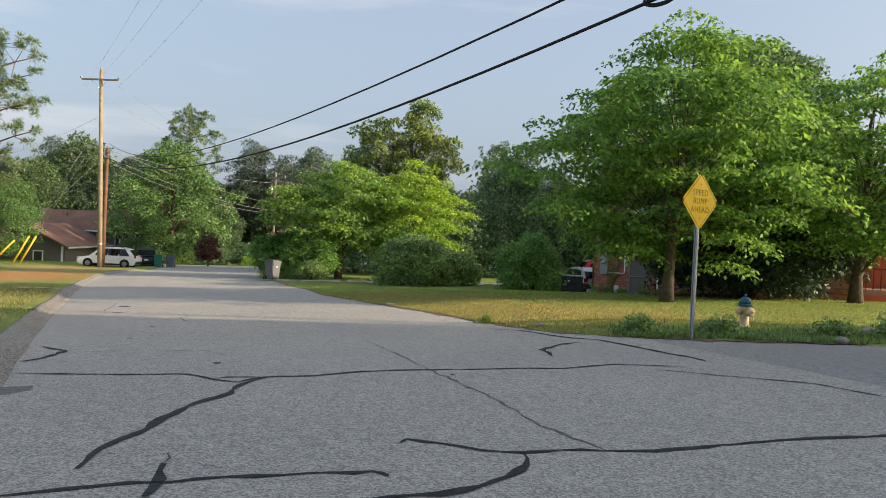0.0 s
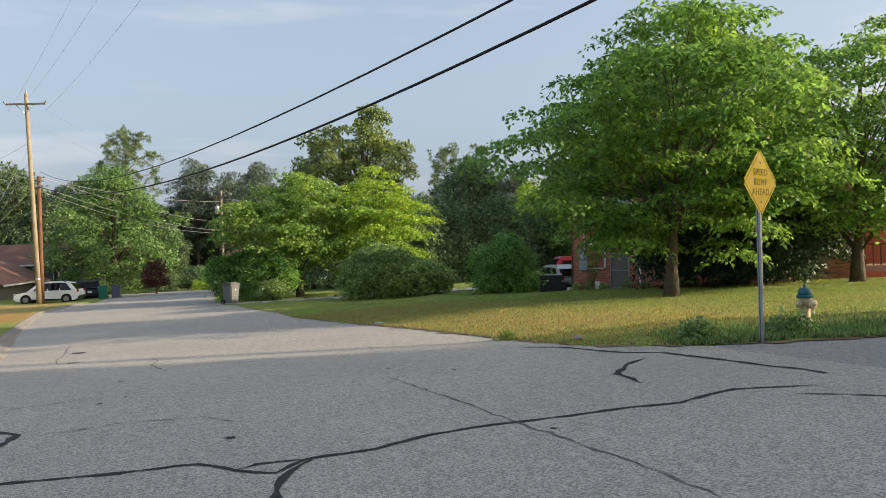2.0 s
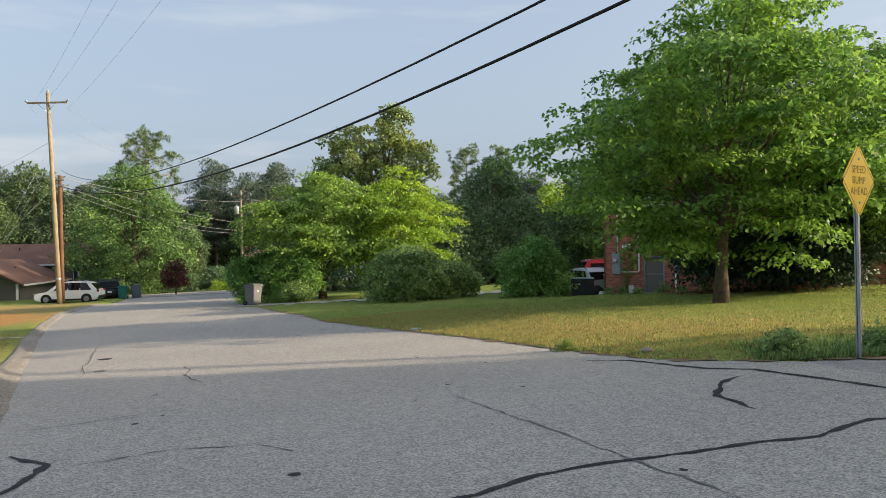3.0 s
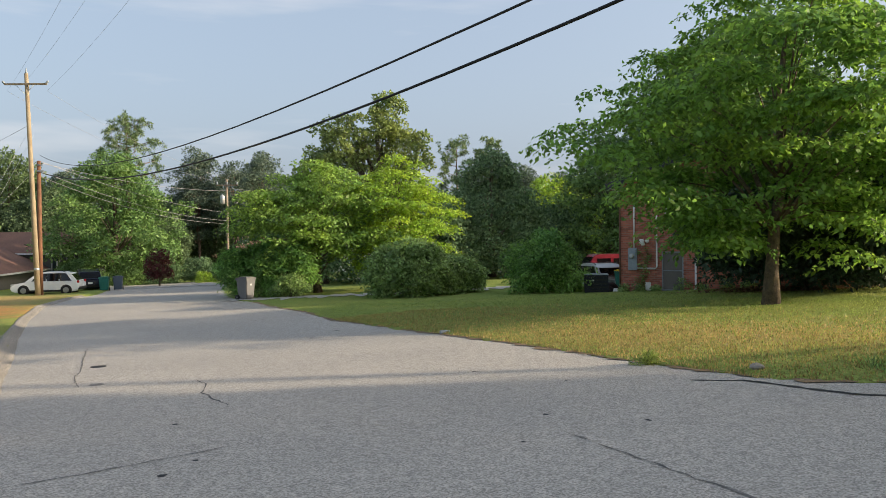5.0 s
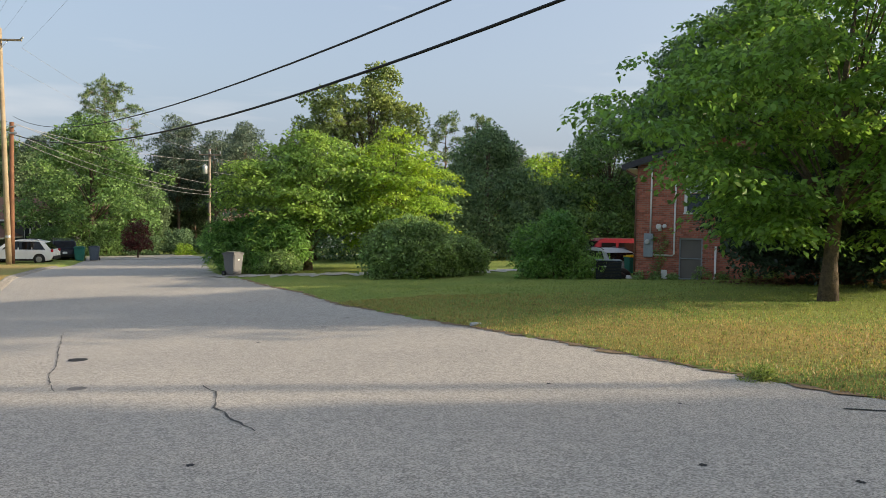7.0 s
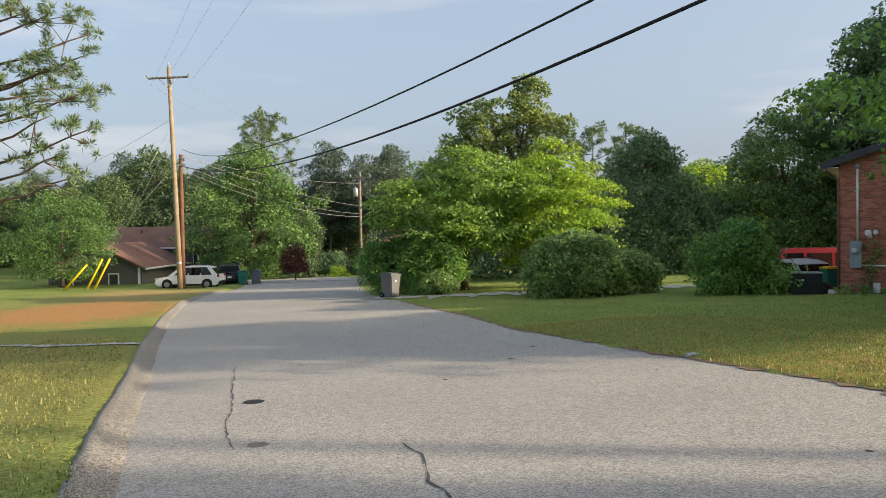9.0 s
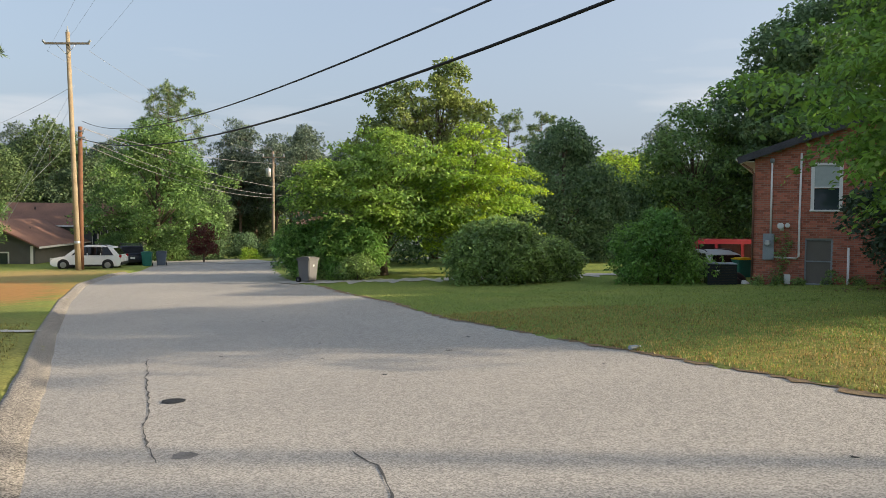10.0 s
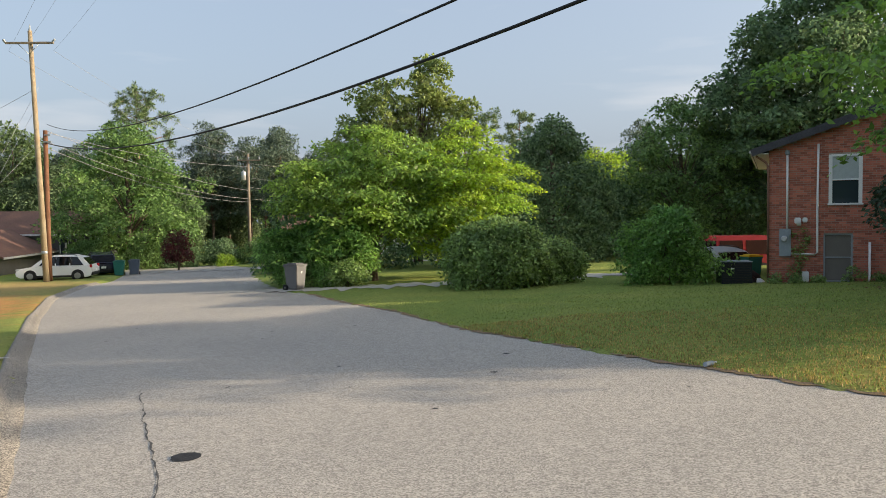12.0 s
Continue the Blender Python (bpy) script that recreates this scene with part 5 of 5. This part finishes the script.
# ivy on the wall, weeds at its foot
rng = np.random.default_rng(77)
ivy = thing("wall_vine", pose(9.11, 36.6, HB, 0, 0, YAW) @ pose(0.95, -0.08, 0), "green vine climbing the brick beside the meter box", "vine")
iv, _ = leaf_quads(rng, np.concatenate([in_clump(rng, np.array((rng.normal() * 0.14, -0.03, h)), 0.16, 26, 1, 0) for h in np.linspace(0.1, 1.9, 22)]), 0.09, 0.2)
part("leaves", leaves_mesh("leaves", iv), L_SHRUB, ivy)
for x, r in [(0.2, 0.2), (0.8, 0.2), (1.5, 0.16), (2.55, 0.34), (3.3, 0.2), (4.2, 0.26), (5.0, 0.3)]:
    p = pose(9.11, 36.6, HB, 0, 0, YAW) @ Vector((x, -0.45, 0))
    tree("wall_weed", (p.x, p.y, turf(p.x, p.y) - 0.02), [(0.03, r), (r * 1.4, r * 0.6)], "weedy tuft at the foot of the brick wall", L_SHRUB, 900 + int(x * 10), trunk_r=0.02, clumps=16, per=24,
         clump_r=0.16, size=0.09, limbs=4, category="weed", group="wall weeds")

# air conditioner
ac = thing("air_conditioner", pose(8.2, 37.3, -0.46, 0, 0, -10), "dark blue-grey outdoor air conditioning unit beside the house", "air conditioner")
part("pad", box(1.2, 1.15, 0.08, (0, 0, 0), 0.01), M_CONC, ac)
part("cabinet", box(1.0, 0.94, 0.80, (0, 0, 0.08), 0.02), M_CARDARK, ac)
for k in range(12):
    part("louvre", box(0.94, 0.012, 0.03, (0, -0.474, 0.15 + 0.058 * k)), M_BLACK, ac)
part("top_grille", join(lathe([(0.36, 0.885), (0.36, 0.90), (0.33, 0.91)], 20), box(1.04, 0.98, 0.03, (0, 0, 0.87), 0.01)), M_GREYP, ac)
part("badge", box(0.10, 0.006, 0.05, (-0.15, -0.485, 0.62)), M_WHITE, ac)
bx = thing("junk_heap", pose(8.95, 38.6, -0.45, 0, 0, 0), "pale cloth and bagged odds and ends by the wall", "junk")
for k, (dx, dy, s, m_) in enumerate([(-0.25, -1.4, 0.3, M_BLACK), (0.05, -1.5, 0.22, M_WHITE), (-0.1, -1.1, 0.42, M_BLACK)]):
    part("bag", lathe([(s * 0.7, 0), (s, s * 0.4), (s * 0.8, s * 0.9), (s * 0.3, s * 1.25)], 10, (dx, dy, 0)), m_, bx)
wheeled_bin(10.25, 40.6, 10, M_BINGREEN, M_GUARD, "dark green wheeled bin with a yellow lid behind the house corner", 1.1, 0.6, z=-0.62)

# ---- house across the street ----
LH = pose(-42.0, 69.6, -2.7, 0, 0, 11)
lh = thing("siding_house", LH, "grey-sided ranch house with a brown shingle roof", "house")


def gable_block(w, d, eave, rise, at, wall_m, roof_m, parent, along_x=True, over=0.45):
    bl = part("wall", box(w, d, eave, at), wall_m, parent)
    half, ln = (d / 2, w) if along_x else (w / 2, d)
    o = [(-half - over, eave - over * rise / half), (0, eave + rise), (half + over, eave - over * rise / half), (half + over, eave - over * rise / half + 0.14), (0, eave + rise + 0.16), (-half - over, eave - over * rise / half + 0.14)]
    bm = prism(o, ln + 2 * over)
    tri_ = prism([(-half, eave - 0.02), (half, eave - 0.02), (0, eave + rise - 0.02)], ln - 0.04)
    for q in (bm, tri_):
        if along_x:
            q.transform(pose(0, 0, 0, 0, 0, 90))
        bmesh.ops.translate(q, verts=q.verts, vec=at)
    part("roof", bm, roof_m, parent, "brown shingle roof")
    part("gable", tri_, wall_m, parent)
    for s in (-1, 1):
        f_ = box(ln + 2 * over, 0.04, 0.16, (0, s * (half + over + 0.02), eave - over * rise / half - 0.02)) if along_x else box(0.04, ln + 2 * over, 0.16, (s * (half + over + 0.02), 0, eave - over * rise / half - 0.02))
        bmesh.ops.translate(f_, verts=f_.verts, vec=at)
        part("fascia", f_, M_WHITE, parent)


gable_block(7.6, 18.0, 2.35, 1.9, (3.4, 6.0, 0), M_SIDING, M_ROOFB, lh, along_x=False)
gable_block(12.0, 7.0, 3.9, 1.9, (5.4, 14.2, 0), M_SIDING, M_ROOFB, lh)
for k in range(14):
    part("clapboard", box(7.62, 0.02, 0.03, (3.4, -3.01, 0.15 + 0.155 * k)), M_SIDING, lh)
for x in (1.2, 4.9):
    wf = part("window", join(box(0.9, 0.06, 0.1, (x, -3.04, 1.75)), box(0.9, 0.06, 0.1, (x, -3.04, 0.75)), box(0.1, 0.06, 0.9, (x - 0.4, -3.04, 0.85)), box(0.1, 0.06, 0.9, (x + 0.4, -3.04, 0.85))), M_WHITE, lh, "white window trim")
    part("pane", box(0.7, 0.02, 0.9, (x, -3.025, 0.85)), M_GLASS, wf)
part("corner_board", box(0.2, 0.05, 2.3, (6.98, -3.03, 0.0)), M_WHITE, lh)
for x in (8.2, 9.6, 10.8):
    wf = part("window", join(box(0.8, 0.06, 0.1, (x, 10.66, 3.4)), box(0.8, 0.06, 0.1, (x, 10.66, 1.8)), box(0.08, 0.06, 1.6, (x - 0.36, 10.66, 1.85)), box(0.08, 0.06, 1.6, (x + 0.36, 10.66, 1.85))), M_WHITE, lh)
    part("pane", box(0.64, 0.02, 1.5, (x, 10.67, 1.9)), M_GLASS, wf)
part("porch_post", box(0.14, 0.14, 3.0, (8.6, 9.6, 0)), M_WHITE, lh)
for x, y, zz in ((5.0, 2.6, 3.3), (2.0, 13.0, 5.2), (9.0, 13.0, 5.2)):
    part("roof_vent", lathe([(0.06, 0), (0.06, 0.35), (0.08, 0.36)], 8, (x, y, zz)), M_ROOF, lh)
fh = thing("distant_house", pose(-9.5, 96, -1.7, 0, 0, 5), "small pale house glimpsed through the trees", "house")
gable_block(9.0, 6.0, 2.6, 1.4, (0, 0, 0), M_WHITE, M_SILVER, fh)
for x in (-2.6, 0, 2.6):
    part("window", box(0.9, 0.05, 1.1, (x, -3.02, 1.0)), M_GLASS, fh)

# ---- drives and paths ----
drive = part("drive", ribbon([(-9.0, 42.9), (-6.5, 42.6), (-3.5, 42.6), (1, 43.2), (5, 43.6), (9, 44.6)], 2.2, 0.04, 3, 0.03), M_DRIVE)
tagged(drive, "pale gravelly concrete drive", "drive", kind="structure")
walkp = part("path", ribbon([(-9.75, 24.25), (-12, 24.3), (-20, 25.2), (-40, 27)], 0.34, 0.12, 4, 0.3), M_DRIVE)
tagged(walkp, "narrow pale concrete path edge in the lawn", "path", kind="structure")
cross = part("cross_street", ribbon([(-24, 70.5), (-14, 69.5), (0, 72), (14, 75)], 3.0, 0.03, 5, 0.05), M_DRIVE)
tagged(cross, "pale concrete crossing of the far street", "road", kind="structure")

edge_pts = [(right_edge(y) + 0.16, y) for y in np.arange(13.2, 41, 0.9)]
edge = part("soil_edge", ribbon([(9.6, 12.42), (7.6, 12.5), (6.2, 12.75)] + edge_pts, 0.20, 0.012, 8, 0.8), M_SOIL)
tagged(edge, "bare brown soil and thatch where the lawn meets the asphalt", "soil edge", kind="structure")

# ---- tar seams, cracks, covers ----
SEAMS = [
    ([(1.36, 4.54), (1.32, 4.79), (1.34, 5.3), (1.35, 5.77), (1.39, 6.32), (1.47, 6.75), (1.5, 7.28), (1.58, 7.57)], 0.07),
    ([(-0.76, 7.39), (0.03, 7.46), (0.79, 7.61), (1.11, 7.39), (1.4, 7.28), (1.58, 7.57), (2.03, 7.76), (2.42, 8.14), (3.05, 8.34), (3.76, 8.55), (4.57, 8.76), (5.21, 9.2), (5.97, 9.17)], 0.055),
    ([(1.11, 7.39), (1.22, 7.51), (1.58, 7.57)], 0.05),
    ([(3.1, 5.32), (3.14, 5.42), (3.37, 5.33), (3.63, 5.18), (3.9, 5.16), (4.28, 5.27), (4.75, 5.3), (5.34, 5.57), (5.96, 5.8), (6.52, 5.94), (7.6, 6.2)], 0.05),
    ([(3.9, 5.16), (3.89, 4.9), (3.79, 4.67), (3.63, 4.49), (3.42, 4.34), (3.03, 4.23)], 0.07),
    ([(1.23, 4.08), (1.5, 4.22), (1.77, 4.34), (1.97, 4.38), (2.24, 4.49), (2.54, 4.54), (2.8, 4.63), (3.02, 4.69), (3.13, 4.62)], 0.05),
    ([(1.81, 4.69), (1.91, 4.42), (1.93, 4.14)], 0.09),
    ([(4.55, 9.79), (4.48, 10.51), (4.78, 11.25), (5.11, 11.65)], 0.08),
    ([(3.81, 13.64), (4.34, 13.47), (5.0, 12.42), (5.47, 12.08), (5.97, 10.89), (6.4, 9.75)], 0.08),
    ([(5.6, 8.83), (6.31, 8.48), (6.99, 8.17), (7.33, 7.48)], 0.04),
    ([(-1.68, 9.4), (-1.22, 9.04), (-1.12, 8.41), (-1.16, 8.13)], 0.08),
]
CRACKS = [
    ([(-6.36, 21.17), (-5.58, 19.23), (-4.86, 17.56), (-4.5, 16.55), (-4.24, 15.95), (-3.87, 15.3)], 0.013, M_STAIN),
    ([(-2.42, 15.59), (-2.16, 15.15), (-2.04, 14.72), (-1.96, 14.33), (-1.72, 13.88), (-1.39, 13.35)], 0.018, M_STAIN),
    ([(1.92, 11.37), (3.1, 8.39), (3.78, 6.79), (4.08, 5.91), (4.46, 5.27)], 0.02, M_FAINT),
    ([(-2.25, 10.44), (-1.94, 10.63), (-1.28, 11.08), (-0.75, 11.52)], 0.014, M_FAINT),
    ([(1.35, 4.85), (1.6, 4.8), (1.75, 4.9), (1.81, 4.69)], 0.016, M_STAIN),
    ([(1.95, 4.74), (2.25, 4.62), (2.45, 4.52)], 0.014, M_STAIN),
    ([(-1.0, 8.95), (-0.5, 9.3), (0.3, 9.4), (0.8, 9.0)], 0.014, M_FAINT),
]
for k, (pts, w) in enumerate(SEAMS):
    part("tar_seam", ribbon(pts, w * 0.85, 0.006, k, 0.6, 0.012), M_TAR, road)
for k, (pts, w, m_) in enumerate(CRACKS):
    part("crack", ribbon(pts, w, 0.005, 40 + k, 0.9, 0.025), m_, road)


def disc(x, y, r, lift, ragged, seed):
    v = [(x, y, land(x, y) + lift)]
    for i in range(22):
        a = 2 * math.pi * i / 22
        q = r * (1 + ragged * noise.noise((math.cos(a) * 2, math.sin(a) * 2, seed)))
        v.append((x + q * math.cos(a), y + q * math.sin(a), land(x, y) + lift * 0.8))
    return mesh("disc", v, [(0, 1 + i, 1 + (i + 1) % 22) for i in range(22)])


part("valve_cover", disc(-4.68, 17.78, 0.13, 0.012, 0.1, 1), M_TAR, road, "dark round valve cover")
part("valve_cover", disc(-3.74, 15.51, 0.10, 0.006, 0.3, 2), M_FAINT, road, "dark round patch")
part("oil_stain", disc(-0.3, 6.55, 0.22, 0.003, 0.9, 3), M_FAINT, road, "faint oily stain")
rs = random.Random(4)
for k in range(26):
    y = rs.uniform(7, 30)
    x = left_edge(y) + rs.uniform(0.1, 0.95) * (min(6.0, right_edge(y)) - left_edge(y))
    part("tar_spot", disc(x, y, rs.uniform(0.02, 0.05), 0.005, 0.8, k), M_TAR, road)

# ---- small things on the verge ----
bot = thing("plastic_bottle", pose(1.19, 21.1, land(1.19, 21.1) + 0.045, 0, 90, 35), "crushed clear plastic bottle on the road edge", "litter")
part("bottle", lathe([(0.03, -0.10), (0.036, -0.09), (0.034, -0.02), (0.037, 0.02), (0.033, 0.07), (0.014, 0.11), (0.013, 0.13)], 12), M_PLASTIC, bot)
part("cap", lathe([(0.015, 0.128), (0.015, 0.15)], 10), M_WHITE, bot)
for x, y, s in [(4.75, 14.0, 0.09), (-0.4, 23.0, 0.06), (10.2, 13.4, 0.16), (6.6, 12.4, 0.10), (7.4, 12.2, 0.08), (3.2, 16.5, 0.06), (9.3, 12.5, 0.12), (8.8, 12.1, 0.07)]:
    st = bmesh.new()
    bmesh.ops.create_icosphere(st, subdivisions=2, radius=s)
    for v in st.verts:
        v.co *= 1 + 0.3 * noise.noise(v.co * 9 + Vector((x, y, 0)))
        v.co.z *= 0.55
    bmesh.ops.translate(st, verts=st.verts, vec=(x, y, turf(x, y) + s * 0.2))
    tagged(part("stone", st, M_CONC), "weathered pale stone at the road edge", "stone", "verge stones")


for k, (x, y, r, h) in enumerate([(10.4, 12.95, 0.5, 0.26), (11.3, 13.1, 0.55, 0.3), (12.4, 12.9, 0.5, 0.24), (9.4, 13.0, 0.4, 0.2), (7.6, 13.0, 0.35, 0.18), (6.3, 13.05, 0.35, 0.16), (13.4, 13.2, 0.6, 0.3)]):
    tree("verge_weed", stand(x, y), [(0.02, r), (h, r * 0.5)], "low leafy green weeds in the verge", L_SHRUB, 800 + k, trunk_r=0.012, clumps=34, per=30, clump_r=0.17, flat=0.6,
         size=0.07, up=0.8, shell=0.2, limbs=5, category="weed", group="verge weeds")
tree("grass_tuft", stand(3.75, 15.1), [(0.01, 0.16), (0.12, 0.1)], "fresh green grass tuft at the asphalt edge", L_GRASS, 820, trunk_r=0.01, clumps=20, per=30, clump_r=0.09, size=0.09,
     aspect=0.15, up=0.1, droop=-0.6, shell=0.1, limbs=3, category="grass tuft")


def blades(name, count, region, lo, hi, material, label, seed, dens=None, width=0.010):
    """Single blades of grass strewn over a region."""
    rng = random.Random(seed)
    vs, fs = [], []
    while len(fs) < count:
        x, y = region(rng)
        d = off_road(x, y)
        if d < 0.10 or (dens and rng.random() > dens(x, y)):
            continue
        z, h, a = turf(x, y), rng.uniform(lo, hi), rng.uniform(0, 6.28)
        lx, ly = rng.uniform(-0.5, 0.5) * h, rng.uniform(-0.5, 0.5) * h
        w = width * rng.uniform(0.6, 1.4)
        b = len(vs)
        vs += [(x - w * math.cos(a), y - w * math.sin(a), z - 0.01), (x + w * math.cos(a), y + w * math.sin(a), z - 0.01), (x + lx, y + ly, z + h)]
        fs.append((b, b + 1, b + 2))
    ob = part(name, mesh(name, vs, fs), material)
    return tagged(ob, label, "grass", kind="stuff")


def verge(rng):
    y = rng.uniform(12.3, 27)
    return right_edge(y) * 1.0 + abs(rng.gauss(0, 3.2)) if y > 12.7 else rng.uniform(6, 13), y


blades("verge_grass", 36000, verge, 0.015, 0.045, L_STRAW, "dry straw-coloured grass along the road edge", 1)
blades("lawn_grass", 85000, lambda r: (r.uniform(-5, 18), r.triangular(12.4, 44, 14)), 0.015, 0.04, L_GRASS, "short mown lawn grass", 2, width=0.012)
blades("lawn_grass", 16000, lambda r: (r.uniform(-13, -2), r.uniform(9, 26)), 0.02, 0.06, L_TIRED, "short yellowing lawn grass across the street", 3,
       dens=lambda x, y: 1.0 if x < left_edge(y) - 0.65 else 0.0, width=0.012)
blades("verge_weeds", 15000, lambda r: (r.uniform(5.8, 13.5), 12.4 + abs(r.gauss(0, 0.6))), 0.03, 0.09, L_SHRUB, "rank green weeds round the sign and hydrant", 4, width=0.016)
rng = np.random.default_rng(55)
dl = np.stack([rng.normal(14.2, 1.6, 2600), rng.normal(31.2, 0.8, 2600), np.zeros(2600)], axis=1)
dl[:, 2] = [turf(a, b) + rng.uniform(0.0, 0.12) for a, b, _ in dl]
dv, _ = leaf_quads(rng, dl, 0.13, 0.8)
tagged(part("leaf_litter", leaves_mesh("leaf_litter", dv), L_DEAD), "brown dead leaf litter under the dark evergreen", "leaf litter", kind="stuff")

# ---- brickwork of the gable wall ----
BL, BH, JT = 0.200, 0.063, 0.012


def brick_box(x, z, l, h, dy):
    y0, y1 = -0.007 - dy, 0.03
    return [(x, y0, z), (x + l, y0, z), (x + l, y0, z + h), (x, y0, z + h), (x, y1, z), (x + l, y1, z), (x + l, y1, z + h), (x, y1, z + h)]


BF = [(0, 1, 2, 3), (1, 5, 6, 2), (4, 0, 3, 7), (3, 2, 6, 7), (4, 5, 1, 0)]
whole = mesh("brick", brick_box(0, 0, BL, BH, 0), BF)
rest_v, rest_f = [], []
rb = random.Random(3)
course, z = 0, 0.01
while z < RIDGE - 0.1:
    x = -(BL + JT) / 2 * (course % 2)
    while x < GW:
        x0, x1 = max(0.0, x), min(GW, x + BL)
        x += BL + JT
        if x1 - x0 < 0.03 or z + BH > min(gable(x0), gable(x1)) - 0.02:
            continue
        pieces = [(x0, x1)]
        for ox, oz, ow, oh in OPEN:
            if oz - BH < z < oz + oh:
                pieces = [q for p0, p1 in pieces for q in ((p0, min(p1, ox)), (max(p0, ox + ow), p1)) if q[1] - q[0] > 0.02]
        for p0, p1 in pieces:
            if p1 - p0 > BL - 0.001 and p1 < 1.45:
                ob = part("brick", whole, M_BRICKP, wall)
                ob.location = (p0, -rb.uniform(0, 0.003), z)
            else:
                n0 = len(rest_v)
                rest_v += brick_box(p0, z, p1 - p0, BH, rb.uniform(0, 0.003))
                rest_f += [tuple(n0 + i for i in q) for q in BF]
    z += BH + JT
    course += 1
tagged(part("brickwork", mesh("brickwork", rest_v, rest_f), M_BRICK, wall), kind="stuff")
